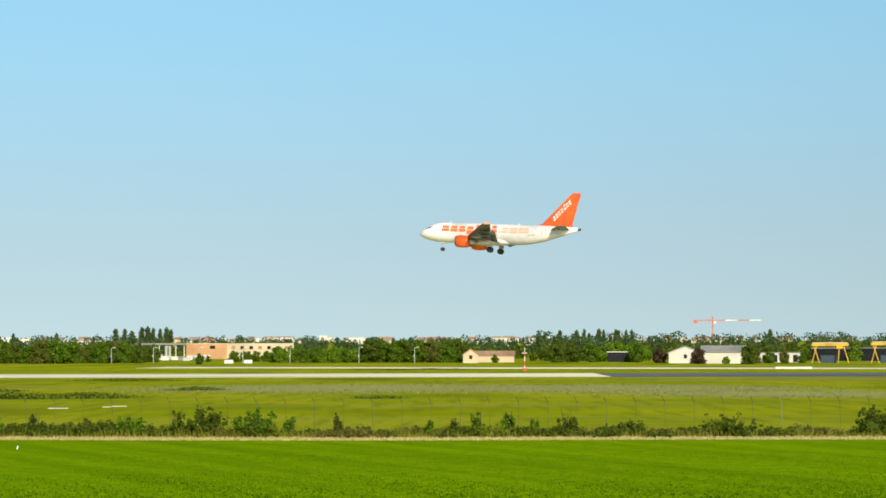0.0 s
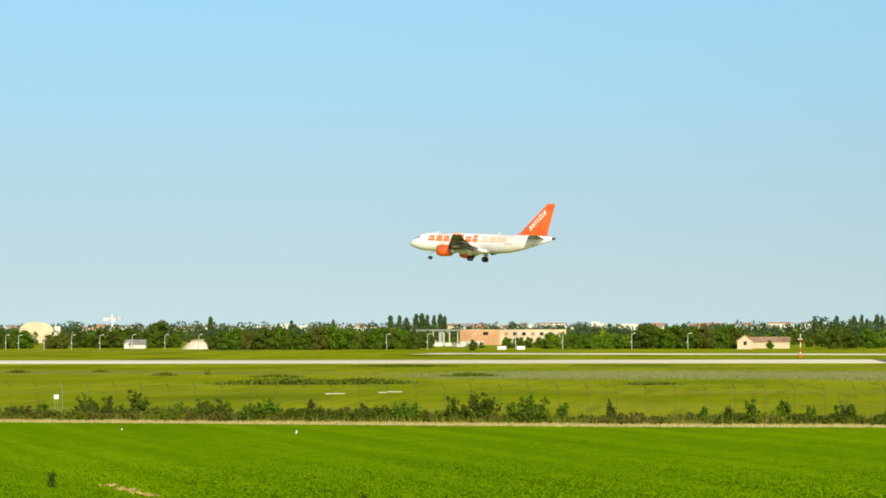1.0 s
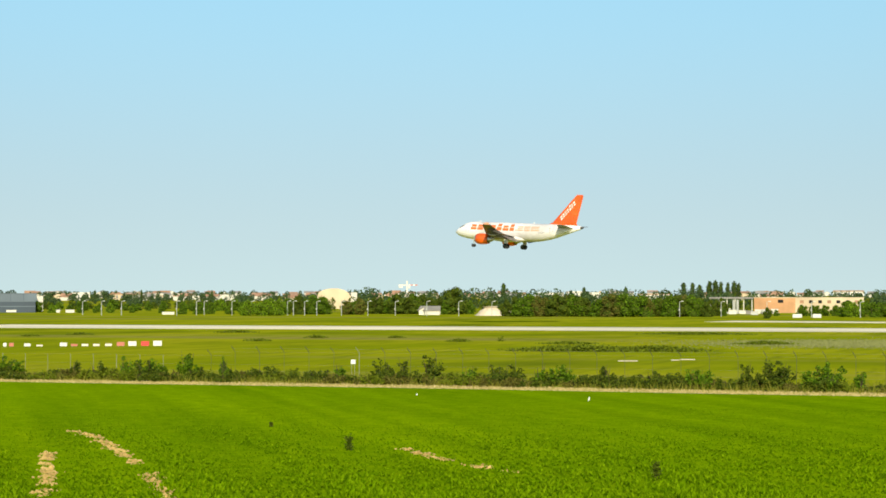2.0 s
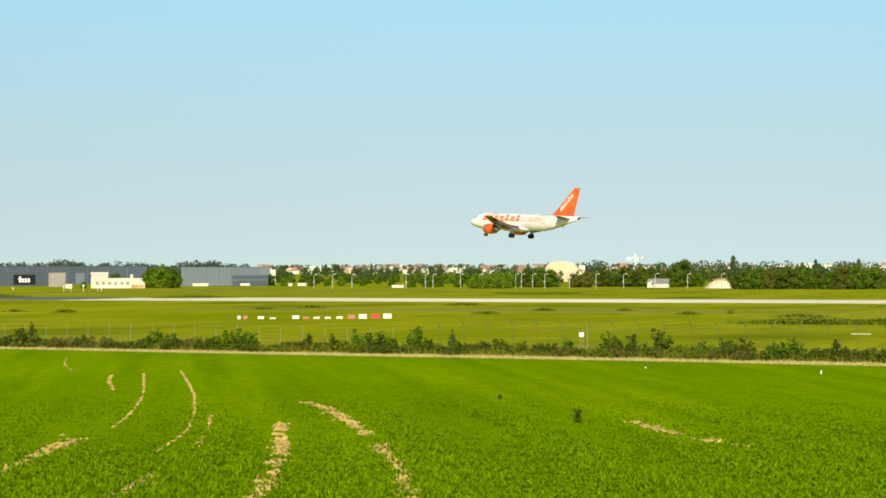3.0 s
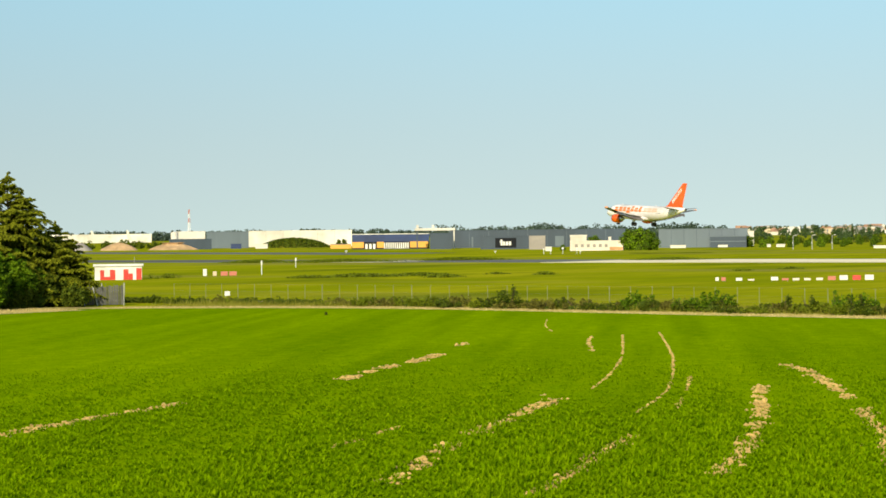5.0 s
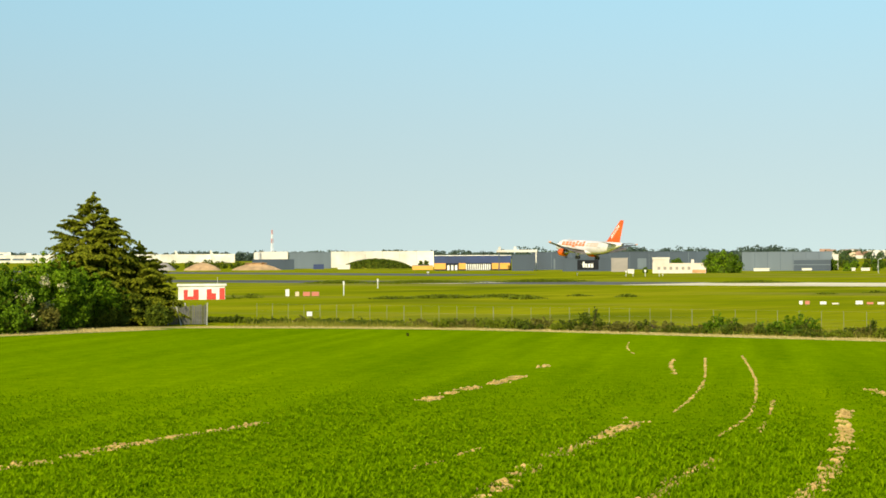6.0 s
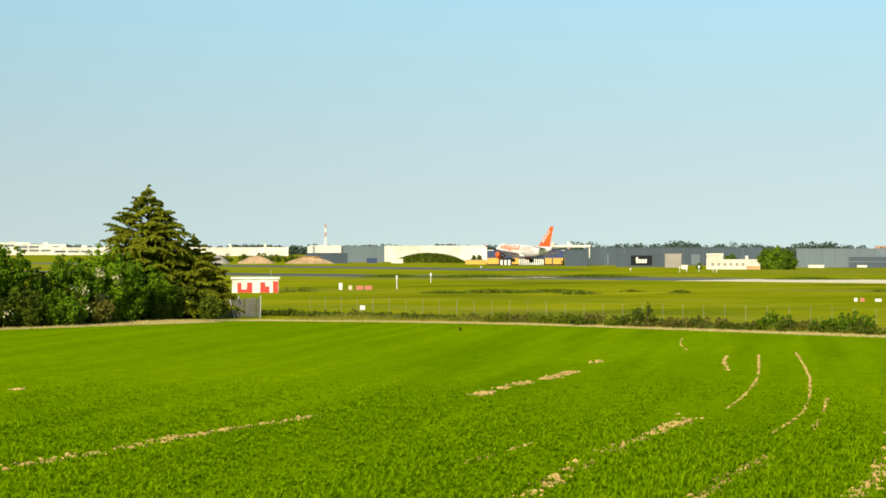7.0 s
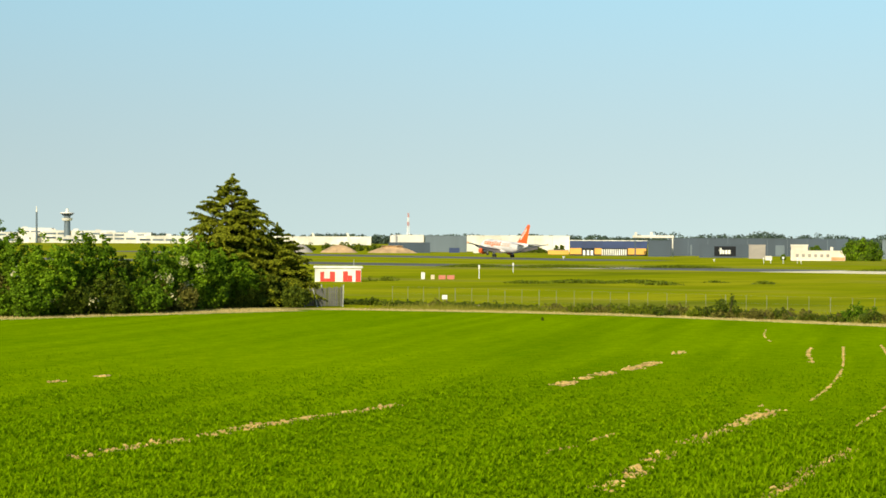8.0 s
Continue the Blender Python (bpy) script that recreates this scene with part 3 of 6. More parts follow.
    for w in (-0.42, 0.42):
        bm = bmesh.new()
        box(bm, -0.7, 0.5, w - 0.025, w + 0.025, 1.62, 2.05, 0.02)
        part("gear_door", bm, SKIN, gear, "white gear door")
    return plane


AIRLINER = airliner()


def insect():
    """A small flying insect: body, head and two pairs of wings in one glide."""
    i = thing("flying_insect", 0, 0, 0, label="small dark insect flying past close by", category="insect", group="insects in the air")
    bm = bmesh.new()
    loft(bm, [[(x, r * math.cos(t), r * math.sin(t)) for t in [k * math.pi / 4 for k in range(8)]] for x, r in ((-0.008, 0.0006), (-0.005, 0.0022), (0.0, 0.003), (0.005, 0.0022), (0.008, 0.0008))])
    part("body", bm, INSECT, i)
    for s in (-1, 1):
        for dx in (-0.002, 0.003):
            bm = bmesh.new()
            loft(bm, [[(dx + a, s * y, 0.002 + z) for a, z in ((-w, 0), (w, 0.0002), (w, 0.0006), (-w, 0.0004))] for y, w in ((0.002, 0.001), (0.006, 0.0022), (0.0095, 0.0008))])
            part("insect_wing", bm, INSECT, i)
    return i


INSECTS = [insect() for _ in range(3)]


# ---- trees and bushes ----
def crown_mesh(name, lobes, n, size, mat, seed, core=0.72, spread=1.15, aspect=1.0):
    """Many small leaf clumps in the shell of some lobes, over solid lobes coloured dark for inner shade."""
    rng = np.random.default_rng(seed)
    p, d = lobes_cloud(lobes, n, rng)
    v, f = cards(p, d, size, rng, aspect, spread)
    me_ob = soup(name, v, f, mat)
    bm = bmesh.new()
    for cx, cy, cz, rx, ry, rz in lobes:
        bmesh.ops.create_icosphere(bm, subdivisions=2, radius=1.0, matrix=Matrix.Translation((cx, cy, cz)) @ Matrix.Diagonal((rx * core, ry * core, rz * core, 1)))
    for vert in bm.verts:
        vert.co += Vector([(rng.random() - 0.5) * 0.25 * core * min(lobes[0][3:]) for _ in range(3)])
    core_ob = part("crown_shade_core", bm, CROWN_SHADE)
    return me_ob, core_ob


def trunk_mesh(h, r, seed, limbs=5):
    rng = random.Random(seed)
    bm = cyl(bmesh.new(), (0, 0, -0.05), (0.02 * h, 0.01 * h, h * 0.7), r, r * 0.35, 8)
    for i in range(limbs):
        a, z = rng.uniform(0, 6.28), h * rng.uniform(0.25, 0.55)
        cyl(bm, (0, 0, z), (h * 0.2 * math.cos(a), h * 0.2 * math.sin(a), z + h * 0.22), r * 0.35, r * 0.1, 6)
    return bm


def broadleaf(seed, h, w, mat, label, category="tree", n=1500, size=0.45, low=0.12, slim=False):
    """A tree of height h and width w at the origin: tapered trunk, limbs, uneven crown."""
    rng = random.Random(seed)
    tree = thing("tree", 0, 0, label=label, category=category)
    part("trunk", trunk_mesh(h, 0.028 * h + 0.03, seed), BARK, tree)
    lobes = []
    k = 7 if not slim else 6
    for i in range(k):
        f = (i + 0.5) / k
        z = h * (low + (0.9 - low) * f)
        reach = w * 0.5 * (math.sin(math.pi * min(f * 0.85 + 0.12, 1)) ** 0.7) * (0.55 if not slim else 0.15)
        a = i * 2.4 + rng.uniform(-0.5, 0.5)
        r = w * (0.27 if not slim else 0.36) * (1.15 - 0.45 * f)
        lobes.append((reach * math.cos(a), reach * math.sin(a), z, r, r, min(r * (1.0 if not slim else 2.2), h - z + 0.02 * h)))
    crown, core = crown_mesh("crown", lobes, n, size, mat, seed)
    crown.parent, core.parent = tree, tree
    return tree


KINDS = {
    "dark": [broadleaf(10 + i, 7.0, 6.0, LEAF_DARK, "dark green broadleaf tree at the airfield's edge", low=0.05) for i in range(3)],
    "mid": [broadleaf(20 + i, 7.0, 6.5, LEAF_MID, "green broadleaf tree at the airfield's edge", low=0.05) for i in range(3)],
    "light": [broadleaf(30 + i, 6.0, 6.0, LEAF_LIGHT, "fresh green broadleaf tree at the airfield's edge", low=0.05) for i in range(2)],
    "brown": [broadleaf(40, 7.0, 5.5, LEAF_BROWN, "brownish broadleaf tree among green ones", low=0.1)],
    "purple": [broadleaf(45, 4.5, 4.2, LEAF_PURPLE, "purple-leaved ornamental tree beside a building", low=0.05)],
    "poplar": [broadleaf(60 + i, 14.0, 3.6, LEAF_FAR_HAZE, "slim upright poplar on the skyline", low=0.08, n=1100, size=0.6, slim=True) for i in range(2)],
}
HEIGHTS = {"dark": 7.0, "mid": 7.0, "light": 6.0, "brown": 7.0, "purple": 4.5, "poplar": 14.0}
_used = set()


def put_tree(kind, az, d, h, rng, wide=1.0):
    src = rng.choice(KINDS[kind])
    s = h / HEIGHTS[kind]
    x, y = polar(az, d)
    z = rise(az, d) - 0.05
    m = pose(x, y, z, 0, 0, rng.uniform(0, 360)) @ Matrix.Diagonal((s * wide, s * wide, s, 1))
    if src.name not in _used:
        _used.add(src.name)
        src.matrix_basis = m
        return src
    t = copy_thing(src, pose(x, y, z))
    t.matrix_basis = m
    return t


def belts():
    rng = random.Random(3)
    # bearings from, to, distance, height, kinds, spacing in metres
    for a0, a1, d, h, kinds, step in (
        (27.6, 24.2, 760, 3.6, ("light", "mid"), 6.5), (24.0, 22.2, 700, 4.2, ("light", "mid"), 5.0), (22.1, 20.9, 650, 5.8, ("light",), 3.6), (20.8, 19.6, 690, 7.6, ("dark", "mid"), 4.2),
        (19.2, 18.5, 680, 6.4, ("brown", "mid", "mid"), 4.2), (18.4, 16.2, 700, 7.4, ("dark", "mid"), 4.4), (16.2, 15.3, 690, 5.6, ("mid",), 4.5), (14.5, 8.6, 612, 7.2, ("dark", "mid", "dark", "dark", "mid", "mid", "brown"), 3.6),
        (8.5, 6.3, 640, 2.6, ("mid", "dark"), 9.0), (8.5, 8.15, 640, 6.0, ("dark",), 3.0), (6.15, 4.95, 640, 4.0, ("dark", "mid"), 2.6), (4.95, 2.4, 613, 5.2, ("mid", "light"), 3.8), (2.4, -0.5, 608, 7.9, ("mid", "mid", "dark", "brown", "mid"), 3.8), (-4.1, -5.9, 640, 6.4, ("mid", "light"), 4.5),
        (-8.8, -10.4, 572, 4.6, ("mid", "mid", "brown"), 3.4), (-10.4, -14.0, 680, 6.0, ("dark", "mid"), 5.0),
    ):
        n = int(abs(radians(a0 - a1)) * d / (step * (0.62 if h > 5 else 1)))
        for i in range(n):
            az = a0 + (a1 - a0) * (i + rng.uniform(0.2, 0.8)) / n
            t = put_tree(rng.choice(kinds), az, d + rng.uniform(-5, 9), h * rng.uniform(0.72, 1.0), rng, rng.uniform(0.95, 1.35))
            tagged(t, group="trees along the airfield")
    for az, d, h, kind in ((15.97, 690, 9.6, "dark"), (-4.35, 604, 5.6, "mid"), (-5.62, 602, 6.2, "mid"), (-5.3, 606, 2.6, "dark"), (-8.1, 556, 2.2, "light"), (-3.25, 600, 7.0, "dark"), (-3.7, 603, 6.4, "dark"), (-6.2, 580, 4.2, "purple"), (-7.33, 560, 4.4, "purple"), (-8.75, 552, 5.6, "dark"), (-6.75, 577, 3.0, "light"),
                           (30.95, 702, 7.9, "light"), (30.6, 700, 7.2, "mid"), (31.2, 704, 7.4, "mid"), (27.78, 792, 4.6, "mid"), (-1.5, 600, 2.6, "mid"), (6.97, 572, 3.2, "dark"), (-11.7, 640, 5.0, "light"),
                           (33.1, 720, 2.3, "mid"), (32.75, 722, 2.4, "mid"), (32.2, 730, 5.4, "mid"), (40.6, 1160, 5.2, "dark"), (40.9, 1165, 5.0, "dark"), (39.4, 1150, 4.4, "dark"), (39.55, 1152, 4.2, "dark")):
        tagged(put_tree(kind, az, d, h, rng, 1.1), group="single trees on the airfield")
    for a0, a1, d, h, step in ((27.8, 24.0, 900, 4.6, 5.5), (24.0, 20.9, 860, 5.0, 5.5)):
        n = int(abs(radians(a0 - a1)) * d / step)
        for i in range(n):
            t = put_tree(rng.choice(("light", "mid", "mid")), a0 + (a1 - a0) * (i + rng.random()) / n, d + rng.uniform(-30, 30), h * rng.uniform(0.6, 1.1), rng, rng.uniform(1.0, 1.5))
            tagged(t, group="trees along the airfield")
    for az, top in [(9.35, 16), (9.1, 16), (8.9, 14.5), (8.62, 17), (8.45, 17.5), (8.3, 16.5), (8.1, 16), (7.92, 17), (7.8, 15.5), (14.52, 15.6), (12.2, 12.8), (11.0, 13), (-9.35, 14.8)] + [(-2.7 - 0.16 * i + rng.uniform(-0.09, 0.09), 12.4 + 0.16 * i + rng.uniform(-2.6, 1.4)) for i in range(18)]:
        tagged(put_tree("poplar", az, 1400, top, rng, rng.uniform(1.15, 1.6)), group="poplars on the skyline")
    for az in (24.9, 22.9, 26.2):
        tagged(put_tree("poplar", az, 1500, 10.5, rng, 1.1), group="poplars on the skyline")


belts()


def far_woods():
    """Woods and hedgerows too many and too far to count: masses of leaf clumps, one mass for each stretch."""
    rng = np.random.default_rng(19)
    stretches = (
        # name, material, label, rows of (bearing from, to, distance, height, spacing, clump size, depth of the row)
        ("far_woods", LEAF_FAR_HAZE, "woods and hedgerows on the far ridge, haze in the leaf colour",
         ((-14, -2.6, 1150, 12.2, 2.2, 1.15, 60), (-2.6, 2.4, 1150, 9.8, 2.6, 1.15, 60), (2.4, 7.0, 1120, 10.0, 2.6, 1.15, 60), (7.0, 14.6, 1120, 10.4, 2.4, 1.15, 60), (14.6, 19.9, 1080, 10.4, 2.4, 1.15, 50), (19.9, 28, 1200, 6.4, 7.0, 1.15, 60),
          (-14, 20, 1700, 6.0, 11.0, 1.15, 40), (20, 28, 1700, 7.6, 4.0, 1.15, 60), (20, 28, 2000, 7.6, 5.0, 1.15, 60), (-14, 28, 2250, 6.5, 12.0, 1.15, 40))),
        ("near_woods", LEAF_DARK, "dark green woods behind the airfield's far buildings",
         ((-14, -2.5, 760, 6.4, 3.0, 0.8, 40), (-2.5, 0, 760, 5.4, 3.4, 0.8, 30), (0, 8.4, 900, 5.2, 4.0, 0.8, 40), (8.4, 20.0, 800, 6.2, 3.2, 0.8, 40), (20.0, 27.8, 1000, 4.6, 3.4, 0.8, 60), (48.4, 44.3, 1170, 4.6, 3.0, 0.9, 30), (47.6, 45.2, 1300, 5.2, 4.0, 0.9, 30), (-2.6, -10.4, 648, 4.4, 3.6, 0.7, 10))),
        ("ridge_woods", LEAF_RIDGE_HAZE, "skyline woods with blue-green haze in the leaf colour",
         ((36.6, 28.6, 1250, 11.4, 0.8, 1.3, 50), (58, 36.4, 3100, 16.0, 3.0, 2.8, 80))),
    )
    for name, mat, label, rows in stretches:
        vs, fs, n0 = [], [], 0
        for a0, a1, d, h, step, size, dep in rows:
            count = int(abs(math.radians(a0 - a1)) * d / step)
            for i in range(count):
                dd = d + rng.uniform(-dep, dep)
                az = a0 + (a1 - a0) * rng.random()
                x, y = polar(az, dd)
                z0 = rise(az, dd)
                swell = 0.95 + 0.28 * noise.noise(Vector((az * 1.1, d * 0.01, 3.0)))
                hh, w = h * swell * rng.uniform(0.76, 1.04), h * rng.uniform(0.45, 0.8)
                lobes = [(rng.normal(0, w * 0.3), rng.normal(0, w * 0.3), hh * f, w * 0.55 * (1.2 - 0.5 * f), w * 0.55 * (1.2 - 0.5 * f), hh * 0.27) for f in (0.18, 0.45, 0.74)]
                p, q = lobes_cloud(lobes, 170, rng, 0.2)
                v, f = cards(p, q, size, rng, 1.0, 0.6)
                vs.append(v + np.array([x, y, z0]))
                fs.append(f + n0)
                n0 += len(v)
        tagged(soup(name, np.concatenate(vs), np.concatenate(fs), mat), label, "woods", kind="stuff")


far_woods()


def spray_cloud(w, h, n, rng, stems, clump, ragged=0.3, low=0.15):
    """Leaf points on shoots that fan out from a base and turn upright, gathered into clumps: an uneven outline with gaps."""
    a, r = rng.uniform(0, 2 * np.pi, stems), np.sqrt(rng.random(stems)) * w * 0.5
    top = h * (1 - 0.5 * (2 * r / w) ** 2.4) * (1 - ragged * rng.random(stems))
    per = 9
    k = np.repeat(np.arange(stems), per)
    f = low + (1 - low) * rng.random(len(k)) ** 0.75
    out = 0.3 + 0.7 * (1 - (1 - f) ** 1.8)
    c = np.stack([r[k] * np.cos(a[k]) * out, r[k] * np.sin(a[k]) * out, top[k] * f], 1) + rng.normal(0, 0.03 * w, (len(k), 3))
    size = clump * rng.uniform(0.5, 1.25, len(k)) * (1.15 - 0.55 * f)
    j = rng.integers(0, len(k), n)
    d = rng.normal(0, 1, (n, 3))
    d /= np.linalg.norm(d, axis=1)[:, None]
    p = c[j] + d * (size[j] * (0.55 + 0.5 * rng.random(n)))[:, None] * np.array([1, 1, 0.8])
    q = d + np.array([0, 0, 0.35])
    keep = p[:, 2] > 0.03
    return p[keep], q[keep]


def shade_core(w, h, seed, fill):
    """Solid lobes inside a bush, with the shade of its heart put into their colour."""
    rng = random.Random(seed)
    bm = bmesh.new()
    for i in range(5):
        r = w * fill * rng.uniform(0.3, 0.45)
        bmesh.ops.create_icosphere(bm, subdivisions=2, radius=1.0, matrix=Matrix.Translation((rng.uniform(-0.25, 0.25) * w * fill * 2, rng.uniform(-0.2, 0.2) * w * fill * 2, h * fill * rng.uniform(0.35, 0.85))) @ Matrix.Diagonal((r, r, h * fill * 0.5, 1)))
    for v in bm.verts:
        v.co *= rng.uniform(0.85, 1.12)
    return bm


def shrub(az, d, w, h, seed, mat, label, thin=False):
    rng = random.Random(seed)
    x, y = polar(az, d)
    b = thing("bush", x, y, 0, rng.uniform(0, 360), label=label, category="bush", group="bushes along the fence")
    n = int((700 if thin else 1500) * max(1, w * h / 3.2) ** 0.85)
    p, q = spray_cloud(w * (1.0 if thin else 1.1), h * 1.12, n, np.random.default_rng(seed), 9 if thin else 20, 0.22 if thin else 0.27, 0.5 if thin else 0.32, 0.3 if thin else 0.08)
    v, f = cards(p, q, 0.15, np.random.default_rng(seed + 1), 0.8, 0.7)
    soup("foliage", v, f, mat, b)
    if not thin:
        part("shade_core", shade_core(w, h, seed, 0.4), CROWN_SHADE, b)
    bm = bmesh.new()
    for i in range(6):
        a = rng.uniform(0, 6.28)
        cyl(bm, (0, 0, -0.02), (0.3 * w * math.cos(a), 0.3 * w * math.sin(a), h * rng.uniform(0.7, 1.05)), 0.03, 0.008, 5)
    part("stem", bm, BARK, b)
    return b


def rough_grass():
    """Tall olive grass and dead stalks between the verge and the fence."""
    rng = np.random.default_rng(77)
    m = 42000
    x = rng.uniform(-128, 44, m)
    edge = np.interp(x, np.linspace(-140, 60, 400), [field_edge(v) for v in np.linspace(-140, 60, 400)])
    y = edge + 2.2 + 9.5 * rng.random(m) ** 1.4
    tuft = np.array([noise.noise(Vector((a * 0.22, b * 0.3, 0))) for a, b in zip(x[::6], y[::6])]).repeat(6)[:m]
    h = rng.uniform(0.18, 0.75, m) * np.clip(0.75 + 1.1 * tuft, 0.2, 1.6)
    w, b = rng.uniform(0.012, 0.035, m), rng.uniform(0, 2 * np.pi, m)
    base = np.stack([x, y, np.full(m, -0.02)], 1)
    side = np.stack([w, w * 0.3, np.zeros(m)], 1)
    tip = base + np.stack([np.cos(b) * h * 0.35, np.sin(b) * h * 0.35, h], 1)
    v = np.stack([base - side, base + side, tip], 1).reshape(-1, 3)
    tagged(soup("rough_grass", v, np.arange(3 * m).reshape(m, 3), TALLGRASS), "tall olive grass and stalks along the fence", "grass", kind="stuff")


rough_grass()


def fence_bushes():
    rng = random.Random(8)
    # bearing, width, height of rounded bushes
    for az, w, h in ((6.75, 3.2, 1.95), (5.35, 3.2, 1.75), (8.9, 2.4, 1.5), (-5.37, 2.0, 1.15), (-8.2, 3.8, 1.35), (-12.1, 3.4, 2.0), (24.8, 1.9, 1.7), (21.35, 2.2, 1.25), (19.83, 2.2, 1.05), (18.05, 1.8, 1.6),
                     (16.65, 2.0, 2.15), (14.6, 3.0, 1.7), (12.9, 2.0, 1.5), (10.2, 3.2, 1.2), (34.65, 2.0, 1.95), (30.9, 3.2, 1.5), (28.85, 4.2, 1.65), (24.7, 3.0, 1.55), (29.6, 2.2, 1.2)):
        shrub(az, (field_edge(-135 * math.sin(radians(az))) + 4.2) / math.cos(radians(az)), w, h, int(az * 50) + 900, rng.choice((LEAF_DARK, LEAF_MID, LEAF_DARK)), "dense dark green bush below the fence")
    for az, w, h in ((3.07, 1.0, 1.5), (-0.98, 1.0, 1.9), (-1.85, 1.1, 1.8), (-3.55, 1.3, 1.85), (0.4, 0.8, 1.1), (-0.35, 0.8, 1.3), (23.6, 1.7, 2.2), (22.55, 1.0, 1.7), (19.25, 0.8, 1.5), (17.4, 1.2, 1.9), (13.5, 1.4, 1.6), (11.6, 1.2, 1.6),
                     (26.8, 1.6, 1.45), (26.15, 1.5, 1.4), (25.35, 1.5, 1.75), (23.5, 1.8, 2.05), (22.4, 0.9, 1.3), (7.6, 1.2, 1.9), (15.5, 1.2, 1.4), (4.4, 1.0, 1.3), (2.2, 0.9, 0.9), (-2.6, 1.0, 1.2), (33.2, 1.3, 1.2), (38.0, 1.2, 0.9)):
        shrub(az, (field_edge(-135 * math.sin(radians(az))) + 4.4) / math.cos(radians(az)), w, h, int(az * 70) + 2000, rng.choice((LEAF_MID, LEAF_DARK, LEAF_MID)), "thin straggling sapling below the fence", True)
    # low scrub filling the gaps
    for i in range(170):
        az = -13.5 + 59.5 * (i + rng.random()) / 170
        if az > 5 or rng.random() < 0.8:
            h = rng.uniform(0.45, 0.95) if az > 5 else rng.uniform(0.3, 0.75)
            if az > 39:
                h *= 0.75
            shrub(az, (field_edge(-135 * math.sin(radians(az))) + rng.uniform(3.0, 5.2)) / math.cos(radians(az)), rng.uniform(1.8, 3.2), h, 3000 + i, rng.choice((LEAF_DARK, LEAF_BROWN, LEAF_DARK, MEADOW)), "low brownish-green scrub at the fence's foot")


fence_bushes()


def conifer(x, y, h, w, seed, label, knee=2.9, slope=0.26):
    """A broad conifer: trunk, tiers of limbs that rise and droop at the tips, flat sprays of needles."""
    rng = np.random.default_rng(seed)
    tree = thing("conifer", x, y, 0, 0, label=label, category="tree")
    part("trunk", cyl(bmesh.new(), (0, 0, -0.05), (0, 0, h * 0.97), 0.022 * h, 0.01, 10), BARK, tree)
    pts, nrm = [], []
    limbs = bmesh.new()
    tiers = int(h / 0.52)
    k = 0
    for tier in range(tiers):
        f = (tier + 0.3) / tiers
        for _ in range(int(7 + 7 * (1 - f))):
            z = h * (0.05 + 0.93 * f) + rng.normal(0, 0.24)
            drop = max(h - z, 0.12)
            reach = min(drop * 0.8, knee + slope * (drop - knee)) * rng.uniform(0.74, 1.08) + 0.1
            k += 1
            a = k * 2.39996 + rng.uniform(-0.5, 0.5)
            rise = rng.uniform(0.2, 0.6) + 0.25 * f
            droop = rng.uniform(0.15, 0.5)
            # side twigs along the limb, each a flat feather
            twigs = int(7 + 15 * reach / (w * 0.5))
            for q in range(twigs):
                t0 = 0.25 + 0.75 * (q + rng.random()) / twigs
                ln = reach * 0.34 * (1.15 - t0 * 0.6) * rng.uniform(0.6, 1.2)
                sgn = -1 if q % 2 else 1
                m = int(20 + 46 * ln)
                u = rng.random(m)
                rr = reach * t0 + ln * u * 0.75
                side = sgn * ln * u * 0.8 + rng.normal(0, 0.05, m)
                t = rr / reach
                zz = z + reach * (rise * t - droop * t ** 3) - 0.25 * np.abs(side) + rng.normal(0, 0.035, m)
                pts.append(np.stack([rr * math.cos(a) - side * math.sin(a), rr * math.sin(a) + side * math.cos(a), zz], 1))
                nrm.append(np.tile([math.cos(a) * 0.45, math.sin(a) * 0.45, 0.8], (m, 1)))
            if k % 2 == 0:
                cyl(limbs, (0, 0, z), (reach * 0.8 * math.cos(a), reach * 0.8 * math.sin(a), z + reach * (rise * 0.8 - droop * 0.5)), 0.05 * (1 - f) + 0.012, 0.01, 5)
    # the leading shoot
    u = rng.random(160)
    pts.append(np.stack([rng.normal(0, 0.16, 160) * (1.05 - u), rng.normal(0, 0.16, 160) * (1.05 - u), h * 0.93 + (0.07 * h + 0.25) * u], 1))
    nrm.append(np.tile([0.2, -0.5, 0.6], (160, 1)))
    p, q = np.concatenate(pts), np.concatenate(nrm)
    keep = p[:, 2] > 0.05
    v, f = cards(p[keep], q[keep], 0.23, rng, 0.5, 0.45)
    soup("needles", v, f, NEEDLE, tree)
    part("limbs", limbs, BARK, tree)
    # solid cone in the dark core colour, painted shade between the limbs
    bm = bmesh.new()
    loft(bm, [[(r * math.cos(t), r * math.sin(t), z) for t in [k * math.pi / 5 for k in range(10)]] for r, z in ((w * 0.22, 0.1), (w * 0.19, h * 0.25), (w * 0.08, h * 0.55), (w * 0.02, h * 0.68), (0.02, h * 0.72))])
    part("crown_shade_core", bm, CROWN_SHADE, tree)
    return tree


_x, _y = polar(48.9, 189)
conifer(_x, _y, 12.25, 11.2, 1, "tall broad conifer with layered drooping limbs above a hedge", 3.6, 0.14)
_x, _y = polar(47.6, 190)
conifer(_x, _y, 7.7, 8.4, 2, "smaller dark conifer beside the tall one", 2.2, 0.4)


